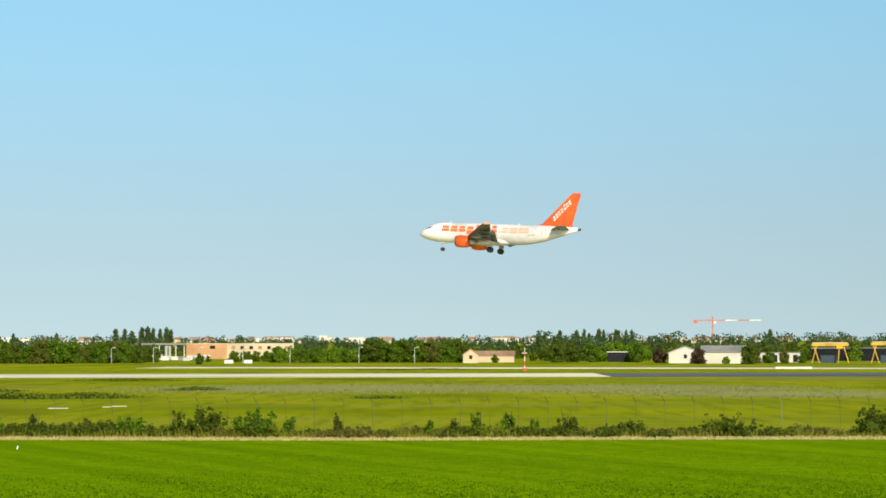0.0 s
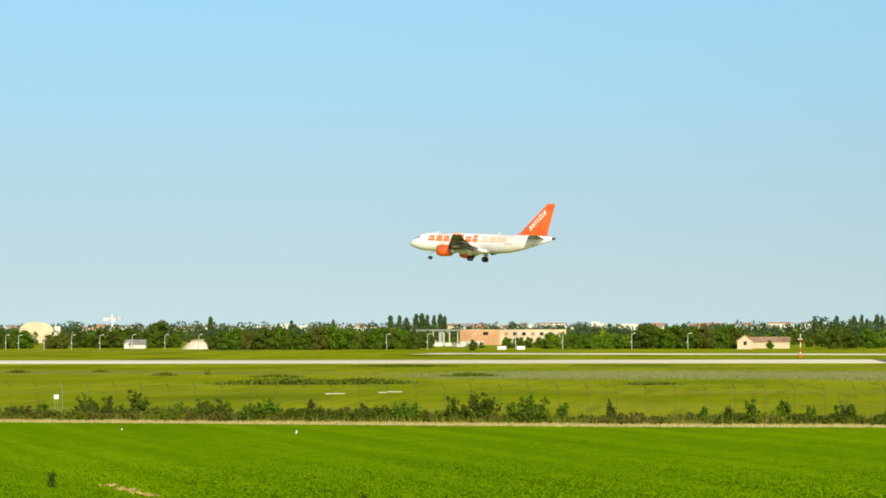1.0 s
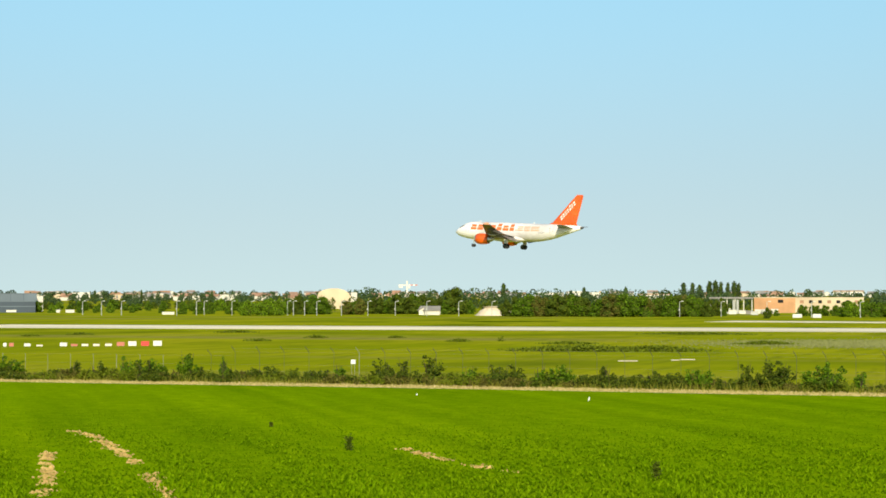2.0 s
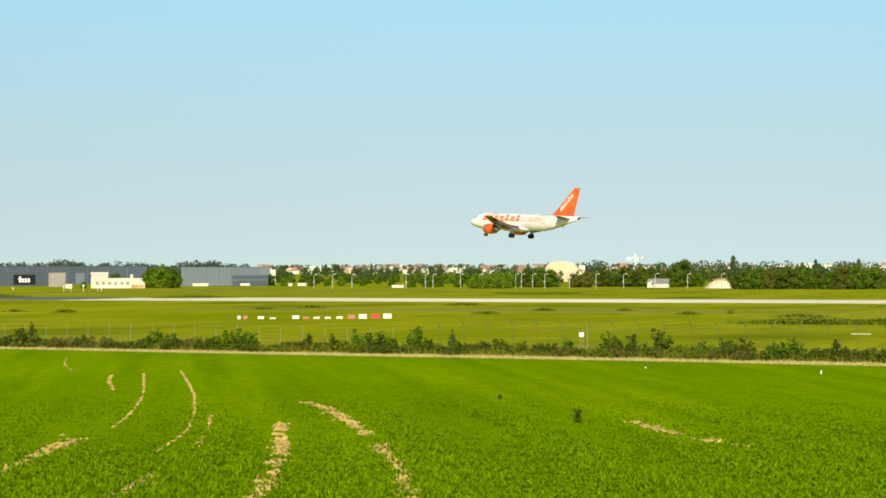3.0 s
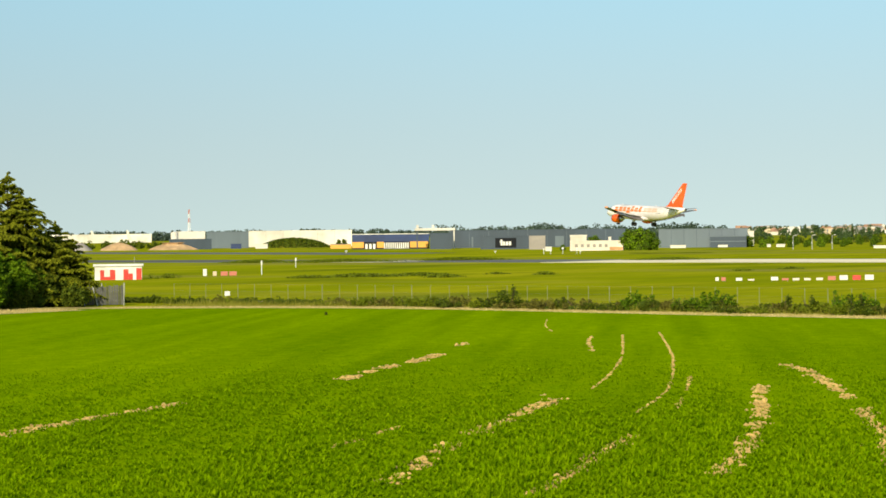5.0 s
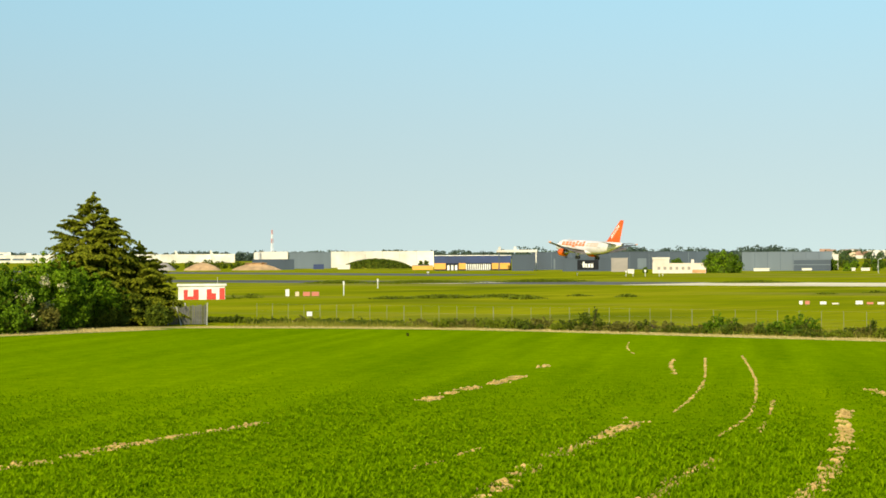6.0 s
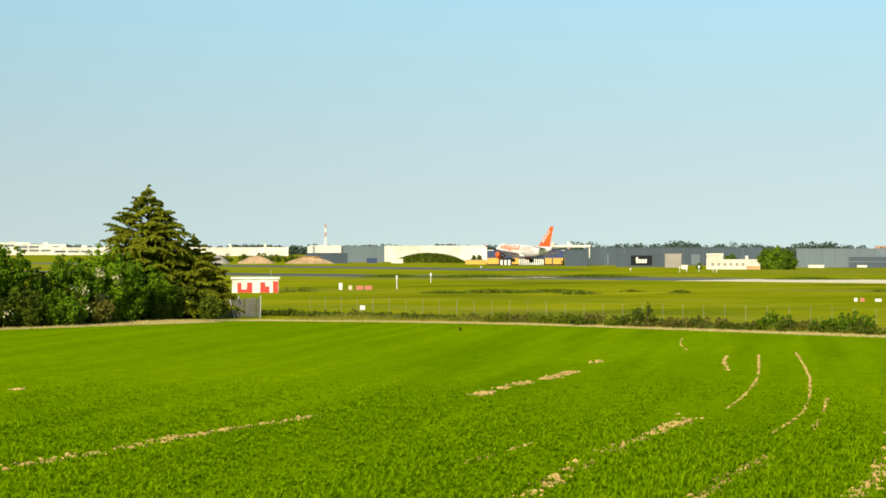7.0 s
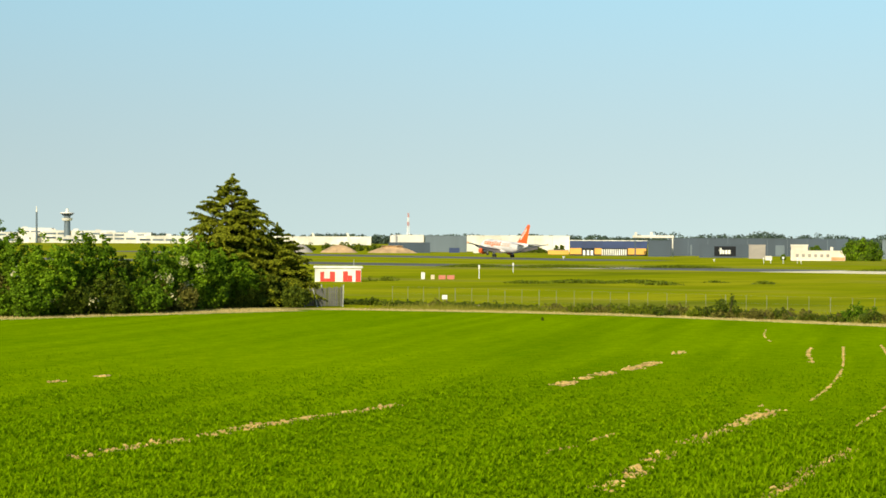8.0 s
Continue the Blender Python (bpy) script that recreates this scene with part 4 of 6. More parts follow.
def big_bush(az, d, w, h, seed, mat, label, blossom=0):
    rng = random.Random(seed)
    x, y = polar(az, d)
    b = thing("large_bush", x, y, 0, 0, label=label, category="bush", group="hedge of mixed bushes")
    r = np.random.default_rng(seed)
    p, q = spray_cloud(w * 1.2, h * 1.17, int(1700 * w * h / 3.2), r, 60, 0.5, 0.24, 0.03)
    v, f = cards(p, q, 0.22, r, 0.85, 0.6)
    soup("foliage", v, f, mat, b)
    part("shade_core", shade_core(w, h, seed, 0.46), CROWN_SHADE, b)
    part("stem", trunk_mesh(h * 0.9, 0.07, seed), BARK, b)
    if blossom:
        # a few sprays of flower on the sunny side
        face = (p[:, 0] * x + p[:, 1] * y) / d < -0.36 * w
        front = p[face]
        heads = front[r.integers(0, len(front), max(2, blossom // 22))]
        c = heads[r.integers(0, len(heads), blossom)] + r.normal(0, 0.2, (blossom, 3))
        v, f = cards(c - np.array([x, y, 0]) / d * 0.4, np.tile([0, 0, 1.0], (blossom, 1)), 0.21, r)
        soup("blossom", v, f, BLOSSOM, b, "pale cream blossom")
    return b


for _i, (_az, _d, _w, _h, _m, _l, _b) in enumerate((
    (56.9, 164, 5.6, 6.4, LEAF_DARK, "dark green bush in a mixed hedge", 0), (55.2, 166, 5.4, 6.8, LEAF_MID, "green bush in a mixed hedge", 0), (54.2, 164, 5.0, 6.2, LEAF_LIGHT, "bright green bush in a mixed hedge", 60), (53.0, 168, 5.2, 6.5, LEAF_MID, "green bush in a mixed hedge", 0),
    (52.2, 170, 4.4, 4.7, LEAF_DARK, "dark green bush in a mixed hedge", 40), (51.2, 174, 5.2, 5.6, LEAF_MID, "green bush with pale blossom in a hedge", 130), (50.2, 179, 5.4, 6.2, LEAF_LIGHT, "bright green bush in a mixed hedge", 120),
    (50.0, 180, 6.0, 5.7, LEAF_MID, "bright green bush at the conifer's foot", 60), (49.35, 184, 5.6, 5.2, LEAF_LIGHT, "green bush at the conifer's foot", 0), (48.8, 186, 5.2, 4.6, LEAF_MID, "green bush at the conifer's foot", 0), (48.25, 187, 4.4, 3.5, LEAF_DARK, "dark bush at the conifer's foot", 0), (47.6, 188, 3.6, 3.0, LEAF_DARK, "dark low bush at the conifer's foot", 0),
    (55.9, 163, 4.6, 3.4, LEAF_BROWN, "olive low bush before the hedge", 30), (54.7, 161, 4.4, 3.0, LEAF_MID, "green low bush before the hedge", 0), (53.6, 164, 4.2, 2.8, LEAF_DARK, "dark low bush before the hedge", 40), (52.5, 166, 4.2, 2.8, LEAF_DARK, "dark low bush before the hedge", 0),
    (51.5, 168, 4.0, 2.6, LEAF_MID, "green low bush before the hedge", 0), (50.6, 174.5, 4.0, 2.4, LEAF_BROWN, "olive low scrub before the hedge", 0), (49.7, 180, 3.6, 2.0, LEAF_MID, "green low bush before the hedge", 0), (48.8, 184, 3.6, 2.0, LEAF_DARK, "dark low bush before the hedge", 0),
    (47.05, 185, 2.0, 1.9, LEAF_DARK, "dark low bush beside a metal gate", 0))):
    big_bush(_az, _d + (2 if _az > 50.8 else 0), _w, _h, 500 + _i, _m, _l, _b)


# ---- fence, gate, hut, boards ----
def fence():
    f = thing("fence", -40, 140, label="wire mesh airfield fence on slim posts with outward-leaning tops", category="fence")

    def line(x):
        return 139.6 + 0.05 * max(-x, 0) - (0.09 * (-x - 85) if x < -85 else 0)
    rng = random.Random(4)
    x = 34.0
    last = None
    i = 0
    while x > -139:
        y = line(x)
        bm = bmesh.new()
        tall = i % 5 == 0
        r = (0.03 if tall else 0.02) if x < -62 or abs(x - 23) < 1 or abs(x + 48) < 1 else 0.013
        h = 2.05 if x > -60 else 1.75
        lean = rng.uniform(-0.02, 0.02)
        cyl(bm, (x + 40, y - 140, -0.05), (x + 40 + lean, y - 140, h), r, r, 6)
        if x > -62:
            cyl(bm, (x + 40 + lean, y - 140, h), (x + 40 + lean - 0.22, y - 140 - 0.25, h + 0.42), 0.026, 0.022, 6)
        part("post", bm, FENCE_GREY if x < -62 or abs(x - 23) < 1 or abs(x + 48) < 1 else FENCE_DARK, f)
        if last:
            bm = bmesh.new()
            for z in (0.06, 0.55, 1.05, h - 0.03):
                cyl(bm, (last[0] + 40, last[1] - 140, z), (x + 40, y - 140, z), 0.003, 0.003, 4)
            if x > -62:
                cyl(bm, (last[0] + 40 - 0.12, last[1] - 140 - 0.14, h + 0.24), (x + 40 - 0.12, y - 140 - 0.14, h + 0.24), 0.004, 0.004, 4)
            part("wire", bm, WIRE, f)
            if x < -98:
                bm = bmesh.new()
                loft(bm, [[(u + 40, v - 140 + a, z) for a, z in ((-0.09, -0.05), (0.09, -0.05), (0.09, 0.13), (-0.09, 0.13))] for u, v in (last, (x + 0.02, y))])
                part("kerb", bm, PALE_HEAP, f, "pale concrete kerb under the mesh")
        last = (x, y)
        x -= 2.05
        i += 1


fence()


def small_board(name, az, d, w, h, lift, mat, label, legs=2, category="sign", group="", thick=0.025):
    x, y = polar(az, d)
    b = thing(name, x, y, 0, az, label=label, category=category, group=group)
    part("panel", box(bmesh.new(), -w / 2, w / 2, -0.03, 0.03, lift, lift + h, 0.015), mat, b)
    for k in range(legs):
        u = 0 if legs == 1 else (k - 0.5) * w * 0.6
        part("leg", cyl(bmesh.new(), (u, 0.05, -0.02), (u, 0.05, lift + h * 0.5), thick, n=6), STEEL, b)
    return b


for _az, _d, _w, _h, _z in ((18.85, 151, 0.36, 0.34, 1.15), (42.77, 188, 0.5, 0.42, 0.75)):
    small_board("notice_board", _az, _d, _w, _h, _z, PAINT_WHITE, "small blank white notice on the wire fence", thick=0.01)

for _az, _w, _h, _m, _l in ((28.7, 0.45, 0.62, PAINT_WHITE, "white"), (28.52, 0.6, 0.62, PAINT_PINK, "faded red"), (28.08, 0.85, 0.52, PAINT_WHITE, "white"), (27.74, 0.85, 0.32, PAINT_WHITE, "white"), (27.08, 0.95, 0.62, PAINT_WHITE, "white"),
                            (26.78, 0.9, 0.42, PAINT_PINK, "faded red"), (26.48, 0.9, 0.42, PAINT_WHITE, "white"), (26.16, 0.85, 0.42, PAINT_WHITE, "white"), (25.82, 0.9, 0.45, PAINT_WHITE, "white"), (25.48, 1.05, 0.68, PAINT_PINK, "faded red"),
                            (25.15, 1.1, 0.78, PAINT_WHITE, "white"), (24.79, 1.1, 0.8, PAINT_RED, "bright red"), (24.44, 1.15, 0.85, PAINT_WHITE, "white")):
    small_board("marker_board", _az, 252, _w * 0.92, _h * 0.84 - 0.08, 0.08, PALE_WALL if _m is PAINT_WHITE and _h < 0.5 else _m, _l + " marker board standing in the airfield grass", group="row of marker boards")
for _az, _w, _h, _m in ((43.4, 0.6, 1.15, PAINT_WHITE), (43.12, 0.6, 0.75, CREAM), (42.85, 1.15, 0.72, PAINT_PINK), (42.6, 1.2, 0.72, PAINT_PINK)):
    small_board("marker_board", _az, 322, _w, _h - 0.05, 0.05, _m, "faded marker board beside low weeds", group="marker boards by the hut")


def hut():
    x, y = polar(45.85, 302)
    h = thing("equipment_hut", x, y, 0, 45.85, label="low white hut with red painted panels and flat roof", category="hut")
    part("wall", box(bmesh.new(), -3.5, 3.5, 0, 3.2, 0, 2.05), PAINT_WHITE, h)
    part("roof", box(bmesh.new(), -3.7, 3.75, -0.25, 3.4, 2.054, 2.38, 0.03), PAINT_WHITE, h)
    for a, b, t in ((-2.7, -2.1, 1.5), (-1.25, -0.45, 1.55), (0.75, 1.5, 1.6), (1.5, 2.15, 0.95), (2.65, 3.45, 1.75), (-2.1, -1.25, 0.5)):
        part("red_panel", box(bmesh.new(), a, b - 0.004, -0.04, -0.003, 0.02, t), PAINT_RED, h, "red painted panel")
    part("aerial", cyl(bmesh.new(), (2.4, 1.5, 2.38), (2.4, 1.5, 3.4), 0.03, n=6), STEEL, h)


hut()


def gate():
    x, y = polar(46.3, 188)
    g = thing("metal_gate", x, y, 0, 46.3, label="dull grey sheet-metal gate between leaning pale posts", category="gate")
    for i in range(17):
        u = -1.9 + i * 0.225
        part("slat", box(bmesh.new(), u, u + 0.205, -0.02 - 0.012 * (i % 2), 0.02, 0.08, 1.62 + 0.014 * i + 0.05 * (i % 3)), GATE_GREY if i % 5 else FENCE_DARK, g)
    for u, lean in ((-2.0, -0.12), (-0.1, 0.03), (1.95, 0.05)):
        part("post", cyl(bmesh.new(), (u, 0.07, -0.02), (u + lean, 0.07, 2.1), 0.05, n=8), STEEL, g)
    for u in (-2.1, -0.9):
        part("brace", cyl(bmesh.new(), (u + 0.45, -0.75, 0), (u, -0.05, 1.75), 0.045, n=8), STEEL, g)
    for z in (0.45, 1.4):
        part("rail", cyl(bmesh.new(), (-2.0, 0.06, z), (1.95, 0.06, z), 0.03, n=6), STEEL, g)
    for i in range(6):
        u = -1.9 + i * 0.76
        part("barb_arm", cyl(bmesh.new(), (u, 0.05, 1.7), (u - 0.1, -0.12, 2.08), 0.018, n=5), FENCE_GREY, g)


gate()


def marker_post(az, d, h, top, label):
    x, y = polar(az, d)
    p = thing("marker_post", x, y, 0, az, label=label, category="post", group="marker posts in the grass")
    part("pole", cyl(bmesh.new(), (0, 0, -0.02), (0, 0, h * 0.7), 0.075, n=8), PAINT_WHITE, p)
    part("cap", box(bmesh.new(), -top, top, -0.15, 0.15, h * 0.7, h, 0.04), PAINT_WHITE, p)


for _az, _d, _h, _t in ((41.78, 330, 2.3, 0.14), (40.8, 400, 1.9, 0.16), (33.65, 600, 1.7, 0.2), (33.45, 605, 1.1, 0.2), (33.1, 600, 2.0, 0.3), (32.7, 600, 1.9, 0.2), (32.6, 598, 0.8, 0.2), (35.05, 640, 0.8, 0.3), (39.35, 700, 1.0, 0.4)):
    marker_post(_az, _d, _h, _t, "white marker post standing in airfield grass")


def lamp_post():
    p = thing("street_lamp", 0, 0, label="grey street lamp post before dark trees", category="lamp post", group="lamp posts along the far road")
    part("pole", cyl(bmesh.new(), (0, 0, -0.05), (0, 0, 4.6), 0.12, 0.09, 8), STEEL, p)
    arm = part("arm", cyl(bmesh.new(), (0, 0, 4.55), (0.75, 0, 4.75), 0.07, n=6), STEEL, p)
    part("lamp_head", box(bmesh.new(), 0.5, 1.2, -0.14, 0.14, 4.66, 4.86, 0.04), PAINT_WHITE, arm, "pale lamp head")
    part("control_box", box(bmesh.new(), -0.28, -0.02, -0.15, 0.15, 1.9, 2.5, 0.03), STEEL, p)
    return p


_lamp = lamp_post()
_azs = [26.55, 26.02, 25.46, 23.9, 23.34, 23.12, 22.33, 21.78, 21.22, 21.0, 20.74, 20.57, 20.25, 19.9, 19.19, 18.43, 17.64, 16.73, 15.81, 14.85, 13.82, 12.8, 11.73, 10.6, 9.47, 8.29, 7.0, 5.75, 4.4, 2.42, 0.82]
for _i, _az in enumerate(_azs):
    _x, _y = polar(_az, 590 + 3.0 * _az - (8 if _az < 20 else 0))
    if _i == 0:
        _lamp.matrix_basis = pose(_x, _y, 0, 0, 0, _az)
    else:
        copy_thing(_lamp, pose(_x, _y, 0, 0, 0, _az))


def antenna_pole():
    x, y = polar(-2.35, 436)
    a = thing("antenna_mast", x, y, 0, 0, label="slim red and white antenna mast beside the runway", category="mast")
    for k in range(5):
        part("band", cyl(bmesh.new(), (0, 0, k * 1.0), (0, 0, k + 1.0), 0.16 - 0.015 * k, 0.15 - 0.015 * k, 8), PAINT_RED if k % 2 else PAINT_WHITE, a)
    part("crossbar", box(bmesh.new(), -0.5, 0.5, -0.08, 0.08, 3.7, 3.9, 0.02), PAINT_WHITE, a)
    part("base", box(bmesh.new(), -0.4, 0.4, -0.4, 0.4, -0.02, 0.5, 0.03), PAINT_RED, a)


antenna_pole()


# ---- buildings ----
def block(name, az0, az1, d, h, wall, label, roof=None, category="building", depth=14.0, z0=0.0, parapet=0.25):
    """A plain hall seen face on between two bearings; returns it with its width."""
    az = (az0 + az1) / 2
    w = abs(radians(az0 - az1)) * d
    x, y = polar(az, d)
    b = thing(name, x, y, z0, az, label=label, category=category)
    part("wall", box(bmesh.new(), -w / 2, w / 2, 0, depth, -0.1, h - parapet), wall, b)
    part("roof", box(bmesh.new(), -w / 2 - 0.12, w / 2 + 0.12, -0.12, depth + 0.12, h - parapet + 0.004, h), roof or wall, b)
    return b, w


def panel(b, name, u0, u1, z0, z1, mat, label="", proud=0.08):
    return part(name, box(bmesh.new(), u0, u1, -proud, -0.004, z0, z1), mat, b, label)


def seams(b, w, h, step, mat):
    n = int(w / step)
    for i in range(1, n):
        panel(b, "cladding_seam", -w / 2 + w * i / n - 0.06, -w / 2 + w * i / n + 0.06, 0.2, h - 0.3, mat, proud=0.05)


# blue distribution hall with amber dock front
_b, _w = block("distribution_hall", 39.17, 36.95, 891, 6.9, BLUE_CLAD, "long blue hall with amber loading docks below", ROOF_GREY)
# shade along the docks painted as a near-black panel
panel(_b, "dock_front", -_w / 2, _w / 2, 0.1, 3.3, DARK, "dock front with its shade put into a dark colour")
for _f0, _f1 in ((0.0, 0.15), (0.32, 0.41), (0.75, 0.985)):
    panel(_b, "amber_panel", _w * (_f0 - 0.5), _w * (_f1 - 0.5), 0.6, 3.3, AMBER, "amber wall panel", 0.14)
for _f0 in (0.17, 0.22, 0.27):
    panel(_b, "dock_door", _w * (_f0 - 0.5), _w * (_f0 - 0.47), 0.2, 2.4, PAINT_WHITE, "white loading dock door", 0.14)
for _i in range(12):
    _u = -3.0 + _i * 0.95
    panel(_b, "dock_door", _u, _u + 0.55, 0.2, 2.9, PAINT_WHITE, "white loading dock door", 0.14)
panel(_b, "roof_edge", -_w / 2, _w / 2, 6.6, 6.9, PAINT_WHITE, "white roof edge", 0.2)
_b, _w = block("slate_hall", 36.93, 36.3, 851, 7.0, SLATE, "tall slate-grey clad hall", SLATE)
_b, _w = block("long_slate_hall", 36.35, 31.3, 905, 8.1, SLATE, "very long slate-grey warehouse behind smaller halls", SLATE, depth=30)
seams(_b, _w, 8.0, 8.0, GREY_CLAD)
for _u0, _u1 in ((-24, -22), (-30, -29.3), (8, 12)):
    panel(_b, "tall_panel", _u0, _u1, 0.3, 5.0, GREY_CLAD, "paler cladding panel")
_b, _w = block("branch_hall", 35.47, 34.07, 813, 5.5, SLATE, "dark slate hall with a black sign panel", SLATE, depth=10)
panel(_b, "sign_panel", -3.9, 4.75, 0.6, 4.6, SIGN_SHADE_BLACK, "black sign panel", 0.12)
for _u0, _u1, _z0, _z1 in ((-1.7, -0.9, 1.5, 3.9), (-0.7, 0.2, 1.5, 3.1), (0.45, 1.4, 1.5, 3.1), (1.65, 2.6, 1.5, 3.1), (-2.1, -0.3, 2.7, 3.1)):
    part("sign_shape", box(bmesh.new(), _u0, _u1, -0.2, -0.125, _z0, _z1, 0.03), PAINT_WHITE, _b, "plain white shape on the sign")
_b, _w = block("beige_hall", 34.07, 33.6, 781, 5.4, BEIGE_CLAD, "plain beige-grey box-shaped hall", BEIGE_CLAD, depth=10)
_b, _w = block("white_cabin", 33.6, 33.42, 706, 1.5, WHITE, "small white site cabin in the grass", WHITE, depth=3)


def canopy():
    x, y = polar(36.45, 872)
    c = thing("white_canopy", x, y, 0, 36.45, label="white flat canopy on a tall column", category="canopy")
    part("slab", box(bmesh.new(), -14.0, 3.85, 0, 5, 8.0, 9.1, 0.1), WHITE, c)
    part("column", box(bmesh.new(), 3.1, 3.6, 0.5, 1.1, -0.1, 7.996), WHITE, c)
    part("column", box(bmesh.new(), -13.2, -12.6, 0.5, 1.1, -0.1, 7.996), SLATE, c, "dark column")
    for u in (-13.2, -6.4):
        part("housing", box(bmesh.new(), u, u + 1.1, 1, 2, 9.104, 10.5, 0.05), WHITE, c)


canopy()
# cream operations building with a small tower
_b, _w = block("operations_building", 32.89, 31.37, 703, 3.5, PALE_WALL, "low pale cream building with a small square tower", PALE_WALL, depth=9)
part("tower", box(bmesh.new(), -_w / 2 + 0.1, -_w / 2 + 5.8, 0.5, 6, 3.504, 4.9), PALE_WALL, _b)
part("tower_roof", box(bmesh.new(), -_w / 2 - 0.1, -_w / 2 + 6.0, 0.3, 6.2, 4.904, 5.6, 0.05), WHITE, _b, "white flat tower roof")
part("chimney", box(bmesh.new(), 4.2, 5.2, 2, 3, 3.504, 4.8), WHITE, _b)
panel(_b, "orange_panel", 4.6, 9.2, 0.1, 1.25, ORANGE_WALL, "orange lower wall")
for _i in range(6):
    panel(_b, "window", -7.6 + _i * 2.1, -6.6 + _i * 2.1, 1.2, 2.3, BEIGE_CLAD, "dim window")
_b, _w = block("grey_warehouse", 30.35, 27.83, 797, 7.5, GREY_CLAD, "large windowless grey warehouse", GREY_CLAD, depth=30)
seams(_b, _w, 7.4, 5.0, SLATE)
_b, _w = block("grey_annex", 28.89, 27.86, 786, 4.4, SLATE, "lower dark annex before the grey warehouse", GREY_CLAD, depth=8)
panel(_b, "pale_strip", -_w / 2, _w / 2, 2.2, 2.5, GREY_CLAD, "paler cladding strip")
panel(_b, "white_door", -4.0, -0.2, 0.1, 1.0, WHITE, "white low door")
_b, _w = block("white_office", 27.95, 27.65, 830, 6.4, WHITE, "white office block beside the warehouse", WHITE, depth=8)
# white and grey halls on the far side
_b, _w = block("white_warehouse", 42.14, 39.18, 1188, 9.7, WHITE, "very long white warehouse", WHITE, depth=30)
seams(_b, _w, 9.6, 10.0, BEIGE_CLAD)
_b, _w = block("grey_hall", 43.34, 42.14, 1120, 9.3, GREY_CLAD, "grey clad hall beside the white warehouse", GREY_CLAD, depth=20)
_b, _w = block("dark_shed", 44.4, 43.2, 1030, 5.4, SLATE, "dark low shed below the radio mast", SLATE, depth=10)
_b, _w = block("mast_building", 44.2, 43.38, 1050, 9.4, WHITE, "white upper block beneath a radio mast", WHITE, depth=10)
_b, _w = block("blue_container", 42.65, 42.35, 1050, 2.6, BLUE_CLAD, "bright blue container beside a hall", BLUE_CLAD, depth=4)
_b, _w = block("white_shed", 41.95, 41.6, 1040, 2.4, WHITE, "low white sheds beside a green mound", WHITE, depth=4)
_b, _w = block("dock_wing", 39.8, 39.2, 960, 2.2, AMBER, "low amber dock wing", ROOF_GREY, depth=10)


def radio_mast():
    x, y = polar(43.83, 1052)
    m = thing("radio_mast", x, y, 0, 0, label="red and white lattice radio mast above a white building", category="mast")
    for k in range(5):
        z0, z1 = 9.4 + k * 2.3, 9.4 + (k + 1) * 2.3
        bm = bmesh.new()
        r = 0.5 - 0.06 * k
        for sx in (-1, 1):
            for sy in (-1, 1):
                cyl(bm, (sx * r, sy * r, z0), (sx * (r - 0.06), sy * (r - 0.06), z1), 0.1, n=5)
        for q in range(3):
            za, zb = z0 + (z1 - z0) * q / 3, z0 + (z1 - z0) * (q + 1) / 3
            for sx in (-1, 1):
                cyl(bm, (sx * r, -r, za), (-sx * (r - 0.06), -r, zb), 0.07, n=5)
        part("lattice_section", bm, PAINT_PINK if k % 2 == 0 and k else PAINT_WHITE, m)
    part("foot", box(bmesh.new(), -1.2, 1.2, -1.2, 1.2, -0.1, 9.4), WHITE, m)


radio_mast()


def tank():
    x, y = polar(44.25, 1040)
    t = thing("storage_tank", x, y, 0, 0, label="white cylindrical storage tank", category="tank")
    part("shell", cyl(bmesh.new(), (0, 0, -0.1), (0, 0, 8.8), 2.0, n=20), WHITE, t, smooth=False)
    part("lid", cyl(bmesh.new(), (0, 0, 8.804), (0, 0, 9.3), 2.0, 0.8, 20), WHITE, t)


tank()


def heap(name, az, d, w, h, mat, label, seed, flat=0.2):
    """A loose heap: a cone with an uneven skin."""
    rng = random.Random(seed)
    x, y = polar(az, d)
    bm = bmesh.new()
    rings = []
    for f, z in ((1.0, -0.1), (0.8, 0.28), (0.58, 0.58), (0.36, 0.85), (flat, 1.0)):
        rings.append([((w / 2) * f * math.cos(t) * rng.uniform(0.9, 1.1), (w / 2) * 0.7 * f * math.sin(t) * rng.uniform(0.9, 1.1), h * z * rng.uniform(0.93, 1.05)) for t in [k * math.pi / 9 for k in range(18)]])
    loft(bm, rings)
    ob = part(name, bm, mat)
    ob.matrix_basis = pose(x, y, 0, 0, 0, az)
    return tagged(ob, label, "heap")


heap("sand_mound", 45.83, 1010, 21, 3.9, SAND, "pointed heap of pale orange sand", 1, 0.08)
heap("sand_mound", 44.3, 1005, 26, 3.7, SAND, "long flat-topped heap of reddish sand", 2, 0.45)
heap("grit_mound", 46.9, 1010, 12, 4.0, BEIGE_CLAD, "pointed heap of grey gravel", 3, 0.1)
heap("spoil_mound", 14.9, 645, 10.5, 3.0, PALE_HEAP, "pale beige rounded spoil heap among trees", 4, 0.5)


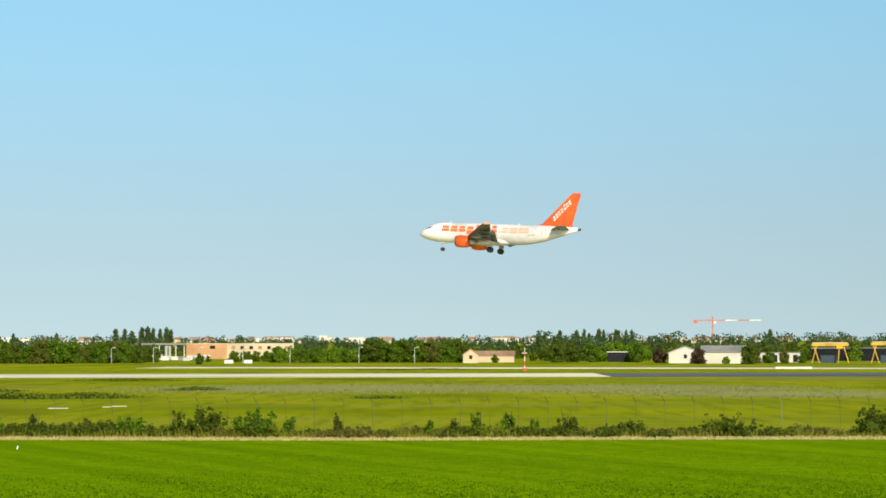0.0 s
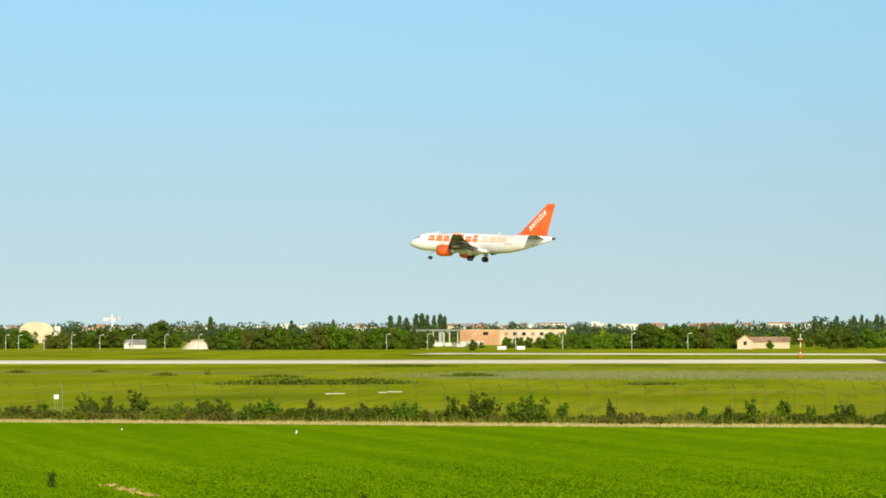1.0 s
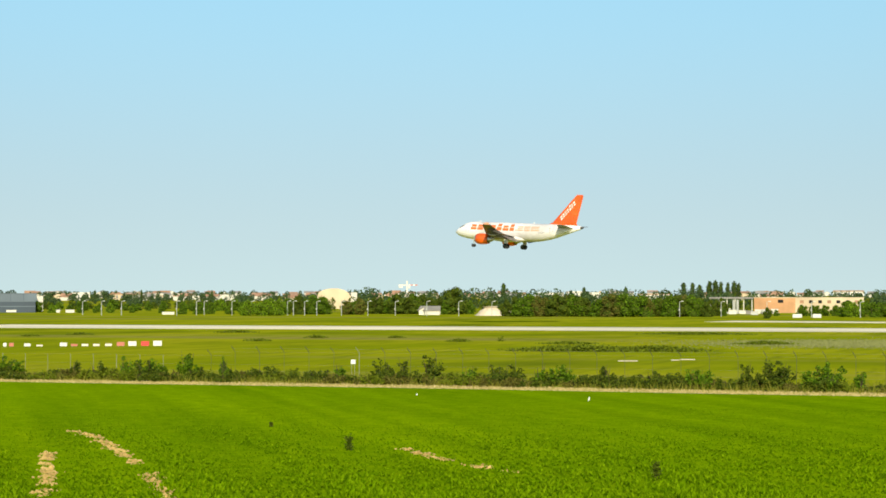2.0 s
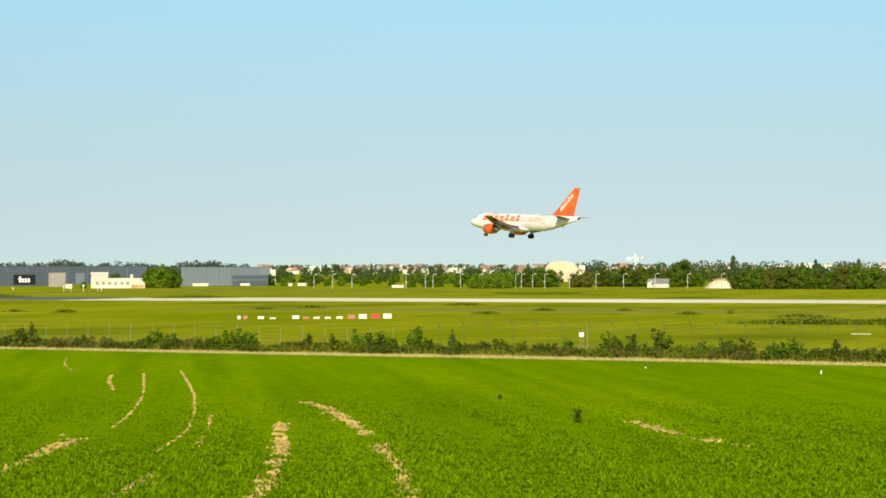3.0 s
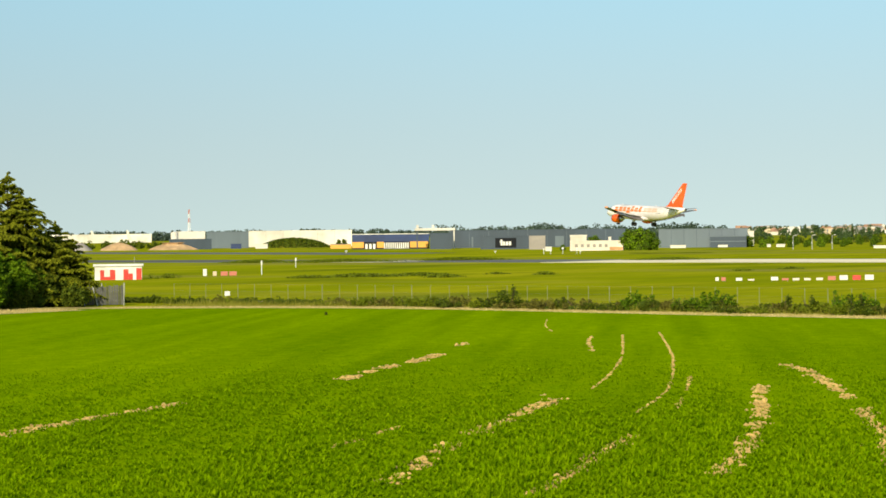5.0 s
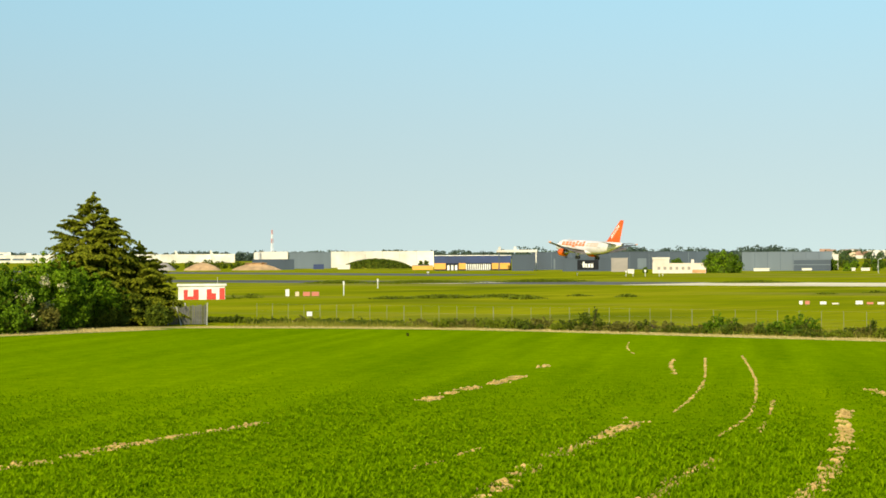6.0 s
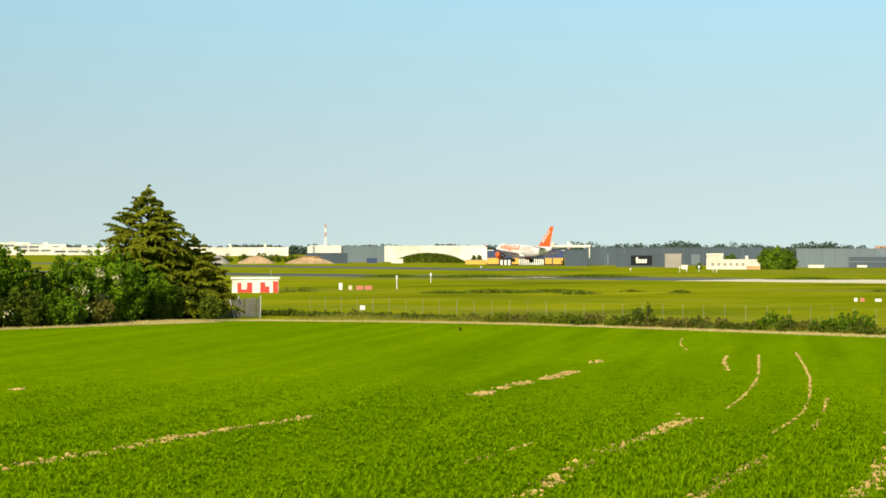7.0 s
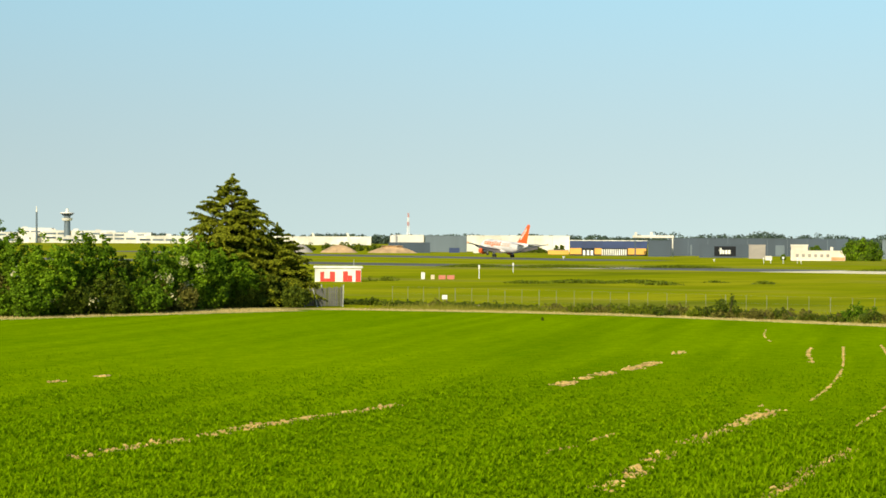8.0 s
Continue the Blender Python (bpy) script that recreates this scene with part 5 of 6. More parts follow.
def green_mound():
    m = heap("grass_mound", 40.85, 1078, 40, 4.6, GRASS, "low mound overgrown with dark green shrubs", 6, 0.3)
    rng = np.random.default_rng(9)
    n = 5200
    u, v = rng.uniform(-1, 1, n), rng.uniform(-1, 1, n)
    ok = u * u + v * v < 1
    u, v = u[ok], v[ok]
    r = np.sqrt(u * u + v * v)
    p = np.stack([u * 20, v * 14, np.maximum(4.7 * (1 - r ** 2.2), 0) + rng.uniform(0, 0.6, len(u))], 1)
    vv, ff = cards(p, np.tile([0, -0.4, 0.8], (len(p), 1)), 1.0, rng)
    soup("shrub_cover", vv, ff, LEAF_DARK, m)


green_mound()


def terminal():
    """Layered white airport terminal, seen over the hedge."""
    d = 2750
    for a0, a1, back, h, dep, lab in ((57.0, 54.4, 30, 14.5, 40, "long low white terminal wing"), (54.9, 53.9, 40, 20.5, 60, "tall white terminal block"), (54.2, 52.2, 20, 17.0, 60, "white terminal hall with glazed bands"),
                                      (52.6, 51.2, 10, 14.5, 50, "white terminal hall with glazed bands"), (51.6, 49.6, 0, 10.5, 40, "low white terminal wing"), (53.7, 52.6, -60, 8.5, 20, "white pier before the terminal"), (56.0, 54.6, -60, 7.5, 20, "white pier before the terminal")):
        b, w = block("terminal_building", a0, a1, d + back, h, WHITE, lab, WHITE, depth=dep, z0=0.9, parapet=1.0)
        bands = 2 if h > 12 else 1
        for q in range(bands):
            z1 = h * (0.34 + 0.34 * q)
            n = max(3, int(w / 16))
            for i in range(n):
                if (i + q) % 4 != 3:
                    panel(b, "glazed_band", -w * 0.46 + w * 0.92 * i / n, -w * 0.46 + w * 0.92 * (i + 0.84) / n, z1, z1 + 2.4, GREY_CLAD if (i * 7 + q) % 3 else SLATE, "dark glazed band", 0.3)
        for i in range(int(w / 30)):
            part("roof_plant", box(bmesh.new(), -w * 0.4 + i * 30, -w * 0.4 + i * 30 + 7, 4, 12, h + 0.004, h + 1.6 + 0.9 * (i % 2), 0.1), WHITE, b, "white plant housing on the roof")
    x, y = polar(53.55, d + 20)
    t = thing("control_tower", x, y, 0.9, 53.55, label="white airport control tower with a wide cab", category="tower")
    part("shaft", cyl(bmesh.new(), (0, 0, -0.2), (0, 0, 34), 4.8, 4.0, 16), GREY_CLAD, t)
    part("collar", cyl(bmesh.new(), (0, 0, 30.5), (0, 0, 34), 6.4, 7.6, 16), WHITE, t)
    part("cab", cyl(bmesh.new(), (0, 0, 37), (0, 0, 40.5), 5.0, 9.5, 16), SLATE, t)
    part("neck", cyl(bmesh.new(), (0, 0, 34.004), (0, 0, 37), 4.4, 4.4, 16), GREY_CLAD, t)
    part("cab_roof", cyl(bmesh.new(), (0, 0, 40.504), (0, 0, 41.6), 9.8, 9.0, 16), WHITE, t)
    part("radome", cyl(bmesh.new(), (0, 0, 41.604), (0, 0, 47), 2.6, 1.6, 12), WHITE, t)
    x, y = polar(54.4, d + 10)
    t = thing("chimney_mast", x, y, 0.9, 0, label="slim grey mast with a white top", category="mast")
    part("pole", cyl(bmesh.new(), (0, 0, -0.2), (0, 0, 42), 1.5, 1.2, 8), GREY_CLAD, t)
    part("tip", cyl(bmesh.new(), (0, 0, 42.004), (0, 0, 50), 1.2, 0.4, 8), WHITE, t)
    b, w = block("terminal_building", 47.9, 44.9, 2300, 10.0, WHITE, "far white terminal wing behind sand heaps", WHITE, depth=40, z0=0.7, parapet=1.0)
    for az in (46.4, 45.4):
        x, y = polar(az, 2250)
        t = thing("parked_airliner_tail", x, y, 0.7, az, label="white tail of a far parked airliner", category="airplane")
        bm = loft(bmesh.new(), [[(-6, -0.4, -0.1), (0, -0.4, -0.1), (0, 0.4, -0.1), (-6, 0.4, -0.1)], [(-8.5, -0.2, 14), (-6.5, -0.2, 14), (-6.5, 0.2, 14), (-8.5, 0.2, 14)]])
        part("fin", bm, WHITE, t)


terminal()

# right-hand side of the runway
_b, _w = block("orange_hall", 7.36, 6.2, 760, 5.9, ORANGE_WALL, "flat-roofed orange-brown hall among trees", CREAM, depth=14)
panel(_b, "window_strip", 1.2, 3.2, 3.8, 5.0, DARK, "dark window")
_b, _w = block("cream_hall", 6.2, 4.3, 765, 5.9, CREAM, "long low cream hall among trees", CREAM, depth=14)
for _i in range(7):
    panel(_b, "window", -11 + _i * 3.4, -9.6 + _i * 3.4, 3.6, 4.8, DARK if _i % 3 else ROOF_RED, "dark window")


def platform_canopy():
    x, y = polar(7.95, 755)
    c = thing("platform_roof", x, y, 0, 7.95, label="long flat grey roof on slim columns", category="canopy")
    part("slab", box(bmesh.new(), -9.0, 7.6, 0, 8, 5.3, 6.0, 0.05), ROOF_GREY, c)
    for i in range(6):
        part("column", cyl(bmesh.new(), (-8.5 + i * 3.1, 1, -0.1), (-8.5 + i * 3.1, 1, 5.3), 0.22, n=8), WHITE, c)
    for i in range(2):
        part("silo", cyl(bmesh.new(), (0.2 + i * 1.4, -1.2, -0.1), (0.2 + i * 1.4, -1.2, 5.0), 0.5, n=10), STEEL, c)


platform_canopy()
_rng = random.Random(77)
for _i in range(11):
    _az = 8.3 - 1.7 * _i / 11 + _rng.uniform(-0.04, 0.04)
    _b, _w = block("parked_van", _az + 0.1, _az - 0.1, 700 + _rng.uniform(-25, 25), _rng.uniform(1.1, 1.9), _rng.choice((WHITE, STEEL, WHITE, ROOF_GREY)), "far white van parked before the halls", None, "vehicle", 4.5)
for _az in (16.6, 16.45, 14.0, 20.0, 26.9, 29.9, 29.7, 27.3):
    _b, _w = block("parked_van", _az + 0.12, _az - 0.12, 690 if _az < 24 else 780, 1.1, WHITE, "far white van parked beside trees", None, "vehicle", 4.5)
for _az, _w0 in ((14.1, 2.5), (24.14, 4.0)):
    _b, _w = block("low_white_shed", _az + 0.17, _az - 0.17, 690, 0.9, WHITE, "low white shed between trees", WHITE, depth=5)


def gable_house(name, az, d, w, h, ridge, wall, roof, label, turn=0.0, depth=8.0, windows=2, z0=0.0, category="house", group=""):
    x, y = polar(az, d)
    b = thing(name, x, y, z0, az + turn, label=label, category=category, group=group)
    part("wall", loft(bmesh.new(), [[(-w / 2, v, -0.3), (w / 2, v, -0.3), (w / 2, v, h), (0, v, ridge - 0.12), (-w / 2, v, h)] for v in (0, depth)]), wall, b)
    for s in (-1, 1):
        k = (ridge - h) / (w / 2)
        o = 0.35
        part("roof", loft(bmesh.new(), [[(0, v, ridge - 0.1), (s * (w / 2 + o), v, h - o * k - 0.1), (s * (w / 2 + o), v, h - o * k + 0.12), (0, v, ridge + 0.12)] for v in (-0.3, depth + 0.3)]), roof, b)
    for i in range(windows):
        u = -w / 2 + w * (i + 1) / (windows + 1)
        part("window", box(bmesh.new(), u - 0.45, u + 0.45, -0.06, -0.004, h * 0.45, h * 0.45 + 1.1), DARK, b)
    return b


for _az, _w0, _t in ((16.78, 4.2, 0), (16.52, 3.4, 60), (16.36, 3.8, 90), (14.2, 3.6, 20)):
    gable_house("house", _az, 672, _w0, 1.7, 2.9, WHITE, ROOF_GREY, "small white house between trees at the airfield", turn=_t, depth=5.0, windows=1, group="small houses at the airfield")
gable_house("barn", -0.8, 590, 4.6, 2.6, 4.2, CREAM, ROOF_RED, "small cream gabled barn with tiled roof", windows=1)
gable_house("long_barn", -2.05, 612, 7.0, 2.2, 3.4, CREAM, ROOF_RED, "long cream shed with a low tiled roof", turn=90, depth=20.0, windows=0)
gable_house("white_warehouse", -6.95, 575, 9.5, 3.2, 5.0, WHITE, ROOF_GREY, "white gabled warehouse with grey roof", windows=1, depth=16)
gable_house("white_warehouse", -8.72, 572, 9.0, 3.4, 5.0, WHITE, ROOF_GREY, "white warehouse with a shallow grey roof", turn=90, depth=13, windows=0)
_b, _w = block("white_row", -8.97, -10.24, 600, 3.0, WHITE, "low white building behind trees", ROOF_GREY, depth=8)
for _i in range(4):
    panel(_b, "doorway", -5 + _i * 3.0, -3.6 + _i * 3.0, 0.1, 2.2, DARK, "dark doorway")
_b, _w = block("dark_shed", -4.72, -5.35, 615, 3.2, DARK, "dark low sheds between trees", WHITE, depth=8)


def gantry(az, d, w, h):
    x, y = polar(az, d)
    g = thing("gantry_crane", x, y, 0, az, label="yellow gantry crane standing over a dark yard", category="crane", group="gantry cranes")
    part("girder", box(bmesh.new(), -w / 2, w / 2, -0.6, 0.6, h - 0.85, h, 0.05), PAINT_YELLOW, g)
    part("top_rail", box(bmesh.new(), -w / 2 + 0.3, w / 2 - 0.3, -0.7, 0.7, h + 0.004, h + 0.25), CREAM, g)
    for a, b in ((-w / 2 + 1.4, -w / 2), (-w / 2 + 0.6, -w / 2 + 2.2), (w / 2 - 1.4, w / 2), (w / 2 - 2.6, w / 2 - 3.0)):
        part("leg", cyl(bmesh.new(), (a, 0, h - 0.85), (b, 0.4, -0.05), 0.2, 0.16, 6), PAINT_YELLOW, g)
    part("trolley", box(bmesh.new(), w / 2 - 3.4, w / 2 - 1.6, -0.7, 0.7, h - 1.6, h - 0.854, 0.05), PAINT_YELLOW, g)
    part("yard_load", box(bmesh.new(), -w / 2 + 2.6, w / 2 - 3.4, 2, 6, -0.1, 2.2), SLATE, g)


gantry(-11.02, 579, 10.4, 5.7)
gantry(-12.65, 580, 10.0, 5.9)
# near-black wall: the shadow behind the cranes is put into its colour
_b, _w = block("yard_hall", -10.5, -14.5, 640, 4.2, SIGN_SHADE_BLACK, "shed behind the gantry cranes, blackened to stand for shadow", ROOF_GREY, depth=10)


def tower_crane(az, d, h, jib, back, mats, label):
    x, y = polar(az, d)
    c = thing("tower_crane", x, y, 5, az, label=label, category="crane")
    part("mast", box(bmesh.new(), -0.7, 0.7, -0.7, 0.7, -0.3, h + 4.5), mats[0], c)
    for i in range(4):
        part("jib_section", box(bmesh.new(), 1 + jib * i / 4, 1 + jib * (i + 1) / 4 - 0.02, -0.5, 0.5, h, h + 1.0), mats[i % 2], c)
    part("counter_jib", box(bmesh.new(), -back, -1, -0.5, 0.5, h, h + 1.0), mats[0], c)
    part("counterweight", box(bmesh.new(), -back, -back + 4, -0.8, 0.8, h - 2.0, h - 0.004), mats[0], c)
    part("cab", box(bmesh.new(), 1.0, 3.0, -1.8, -0.55, h - 2.6, h - 0.1), WHITE, c)


tower_crane(-7.73, 1800, 19.6, 42, 17, (PAINT_PINK, WHITE), "red and white tower crane above the trees")
tower_crane(17.3, 1900, 11.5, 9, 8, (WHITE, PAINT_PINK), "pale tower crane on the skyline")


def dome_hall():
    x, y = polar(19.4, 1000)
    b = thing("domed_hall", x, y, 0, 19.4, label="big cream hall with a rounded roof", category="building")
    r = [(-8.4, -0.1), (8.4, -0.1), (8.4, 6.0), (7.2, 8.0), (5, 9.4), (2, 10.2), (-2, 10.2), (-5, 9.6), (-7.6, 8.4), (-8.4, 6.6)]
    part("hall", loft(bmesh.new(), [[(u, v, z) for u, z in r] for v in (0, 20)]), CREAM, b)
    part("annex", box(bmesh.new(), 8.5, 11.5, 2, 14, -0.1, 8.2), WHITE, b)


dome_hall()


def town():
    rng = random.Random(12)
    looks = ((WHITE, ROOF_RED, "white house with a red roof in the far town"), (CREAM, ROOF_RED, "cream house with a tiled roof in the far town"), (WHITE, ROOF_GREY, "white house with a grey roof in the far town"))
    for i in range(190):
        az = rng.uniform(-14, 12) if i < 100 else rng.uniform(12, 28)
        d = rng.uniform(1700, 2450)
        wall, roof, lab = rng.choice(looks)
        gable_house("house", az, d, rng.uniform(6, 10), rng.uniform(3.0, 4.2), rng.uniform(5.2, 6.6), wall, roof, lab, rng.choice((0, 90, 70)), rng.uniform(8, 14), 0, rise(az, d), group="houses of the far town")
    for az, w, h, lab in ((4.72, 27, 12.3, "long white block above the woods"), (3.45, 7, 13, "white tower block on the ridge"), (2.5, 14, 11, "white block on the ridge"), (-1.8, 24, 11.6, "long white block above the woods"), (-2.9, 16, 11.2, "white block on the ridge"), (12.4, 20, 11.6, "white block on the skyline"), (13.2, 26, 10.5, "long white block on the skyline"),
                          (24.6, 20, 9.5, "cream block on the ridge"), (26.6, 16, 10.5, "white block on the ridge"), (20.6, 18, 9.6, "white block on the skyline"), (22.6, 22, 8.6, "long white block on the skyline"), (-8.2, 22, 9.5, "white block above the trees"), (-5.9, 14, 10, "white block above the trees"), (25.4, 24, 9.6, "pinkish block on the ridge"), (10.2, 30, 9.5, "white block on the skyline"), (12.0, 20, 10.5, "white block on the skyline")):
        a = math.degrees(w / 1800 / 2)
        b, ww = block("apartment_block", az + a, az - a, 1800, h - 3.2, CREAM if "pink" in lab or "cream" in lab else WHITE, lab, ROOF_RED if int(w) % 3 == 0 else WHITE, "building", 12, 2.4, 1.0)
        for i in range(int(w / 4)):
            panel(b, "window_column", -w / 2 + 1.5 + i * 4, -w / 2 + 2.7 + i * 4, 2.0, h - 5.0, GREY_CLAD, "column of windows", 0.15)


town()


# ---- weeds and plants on the airfield ----
def weed_patch(az, d, w, dep, h, mat, label, seed, n=None):
    rng = np.random.default_rng(seed)
    x, y = polar(az, d)
    n = n or int(min(9000, 26 * w * dep))
    u, v = rng.normal(0, 0.42, n), rng.normal(0, 0.42, n)
    ok = u * u + v * v < 1.1
    u, v = u[ok], v[ok]
    z = h * rng.random(len(u)) * np.exp(-1.2 * (u * u + v * v))
    p = np.stack([u * w / 2, v * dep / 2, z], 1)
    vv, ff = cards(p, np.tile([0, -0.2, 0.9], (len(p), 1)), 0.3, rng, 0.8, 0.5)
    ob = soup("weed_patch", vv, ff, mat)
    ob.matrix_basis = pose(x, y, 0.02, 0, 0, az)
    return tagged(ob, label, "weeds", "weed patches on the airfield", "stuff")


_spots = ((14.6, 278, 1.5, 1.2, 0.85), (19.9, 300, 4.0, 2.5, 0.5), (21.6, 280, 4.5, 2.5, 0.4), (22.2, 345, 8.0, 3.0, 0.5), (17.6, 300, 3.0, 2.0, 0.4), (15.8, 275, 4.0, 2.5, 0.45), (12.3, 228, 19, 6, 0.75), (10.2, 228, 14, 5, 0.7), (7.0, 262, 9, 4, 0.5),
          (12.6, 262, 9, 3, 0.35), (1.8, 222, 7, 4, 0.35), (38.9, 300, 14, 5, 0.6), (37.3, 306, 12, 4, 0.5), (36.6, 290, 7, 3, 0.65), (33.6, 302, 4.2, 2.5, 0.55), (35.0, 310, 4.5, 2, 0.35), (26.6, 330, 5, 2, 0.4), (28.0, 320, 4, 2, 0.3), (40.4, 296, 8, 3, 0.5),
          (44.4, 310, 4.5, 2.0, 0.8), (44.9, 312, 1.5, 1.0, 0.9), (39.5, 470, 30, 8, 0.8), (36.0, 480, 26, 8, 0.8), (41.9, 480, 18, 8, 0.8), (30.0, 450, 22, 8, 0.6), (9.0, 330, 20, 6, 0.4))
for _i, (_az, _d, _w, _dep, _h) in enumerate(_spots):
    weed_patch(_az, _d, _w, _dep, _h, MEADOW, "patch of tall dark green weeds in the grass", 700 + _i)


def lilac_patch():
    for az, d, w, dep in ((3.0, 270, 46, 40), (-4.5, 268, 44, 38), (-10.5, 240, 34, 20)):
        rng = np.random.default_rng(int(d))
        n = 46000
        u, v = rng.normal(0, 0.5, n), rng.normal(0, 0.5, n)
        p = np.stack([u * w / 2, v * dep / 2, rng.uniform(0.01, 0.05, n)], 1)
        vv, ff = cards(p, np.tile([0, -0.2, 0.9], (n, 1)), 0.24, rng, 0.8, 0.25)
        ob = soup("seeding_grass", vv, ff, LILAC)
        ob.matrix_basis = pose(*polar(az, d), 0.0, 0, 0, az)
        tagged(ob, "thin stand of greyish seeding grass", "grass", kind="stuff")


lilac_patch()
for _az, _d, _w in ((10.95, 193, 1.9), (9.6, 196, 0.8), (9.25, 198, 1.5)):
    _x, _y = polar(_az, _d)
    _ob = part("timber_beam", box(bmesh.new(), -_w / 2, _w / 2, -0.3, 0.3, 0, 0.09, 0.03), PALE_HEAP)
    _ob.matrix_basis = pose(_x, _y, 0, 0, 0, _az + 3)
    tagged(_ob, "pale concrete slab lying in the grass", "slab")
for _az, _d, _w in ((6.15, 575, 2.6), (5.6, 575, 2.4)):
    small_board("taxi_sign", _az, _d, _w, 1.0, 0.2, PAINT_WHITE, "blank white taxiway sign board")
for _az, _d, _w in ((-10.0, 450, 8.0),):
    small_board("taxi_sign", _az, _d, _w, 0.5, 0.1, PAINT_WHITE, "long low white marker panel", 2)


# second concrete strip, farther off and slightly slanting
def far_strip():
    bm = bmesh.new()
    box(bm, -95, 300, -11, 11, -0.2, 0.034)
    ob = part("far_taxiway", bm, CONCRETE)
    ob.matrix_basis = pose(20, 477, 0, 0, 0, -12.5)
    tagged(ob, "pale concrete taxiway beyond the runway", "taxiway", kind="structure")
    bm = bmesh.new()
    box(bm, -900, -430, -20, 20, -0.2, 0.034)
    ob = part("landing_runway", bm, ASPHALT)
    ob.matrix_basis = pose(10.34, 402, 0, 0, 0, -16.4)
    tagged(ob, "grey asphalt landing runway beyond the grass", "runway", kind="structure")


far_strip()


# ---- the crop: wheel tracks, blades, weeds ----
TRACKS = (
    (0.12, 0.98, ((-63.1, 107.7), (-52.7, 91.1), (-47.0, 81.5), (-39.7, 68.3), (-35.7, 59.3))),
    (0.11, 0.95, ((-63.4, 103.8), (-52.5, 85.9), (-45.9, 73.9), (-42.7, 67.5))),
    (0.26, 0.85, ((-37.5, 72.0), (-33.4, 64.2), (-30.1, 57.6), (-26.7, 50.0), (-24.8, 45.1))),
    (0.24, 0.78, ((-43.2, 84.6), (-39.8, 80.8), (-32.7, 69.6), (-26.7, 59.2), (-22.6, 51.2), (-20.4, 47.2))),
    (0.32, 0.55, ((-67.0, 92.5), (-60.6, 80.3), (-57.9, 73.2), (-54.9, 66.6))),
    (0.34, 0.78, ((-42.5, 64), (-40.9, 61.5), (-38.1, 54.9), (-36.0, 49.7), (-33.3, 44.1), (-30.9, 39.1))),
    (0.32, 0.88, ((-52.6, 54.3), (-50.6, 47.3), (-49.8, 44.4), (-48.6, 41.2), (-47.4, 37.3), (-46.2, 34.2))),
    (0.22, 0.72, ((-31.7, 52.6), (-29.7, 47.1), (-27.7, 42.4), (-26.6, 39.2))),
    (0.2, 0.4, ((-42.5, 58.6), (-39.8, 51.2), (-37.5, 44.7), (-36.4, 42.0))),
    (0.2, 0.7, ((-65.5, 103.9), (-61.7, 97.3), (-56.2, 89.0))),
    (0.25, 0.45, ((-25.8, 80.1), (-20.9, 72.5), (-17.0, 68.2), (-14.7, 65.2))),
    (0.35, 0.45, ((-69.5, 48.5), (-72.7, 55.0), (-73.4, 58.1))),
    (0.2, 0.35, ((-54.2, 60.1), (-55.2, 63.6), (-57.1, 70.6))),
    (0.14, 0.6, ((-43.1, 76.3), (-38.7, 68.1), (-35.3, 61.4))),
    (0.09, 0.6, ((-80.3, 121.0), (-74.6, 112.2), (-70, 106))),
)


def along(points, step):
    """Points of a smooth line through the given ones, with its direction."""
    pts = [Vector((*p, 0)) for p in points]
    pts = [pts[0] * 2 - pts[1]] + pts + [pts[-1] * 2 - pts[-2]]
    out = []
    for a, b, c, d in zip(pts, pts[1:], pts[2:], pts[3:]):
        n = max(2, int((c - b).length / step))
        for i in range(n):
            t = i / n
            p = 0.5 * (2 * b + (c - a) * t + (2 * a - 5 * b + 4 * c - d) * t * t + (3 * b - a - 3 * c + d) * t ** 3)
            out.append((p, (c - b).normalized()))
    return out


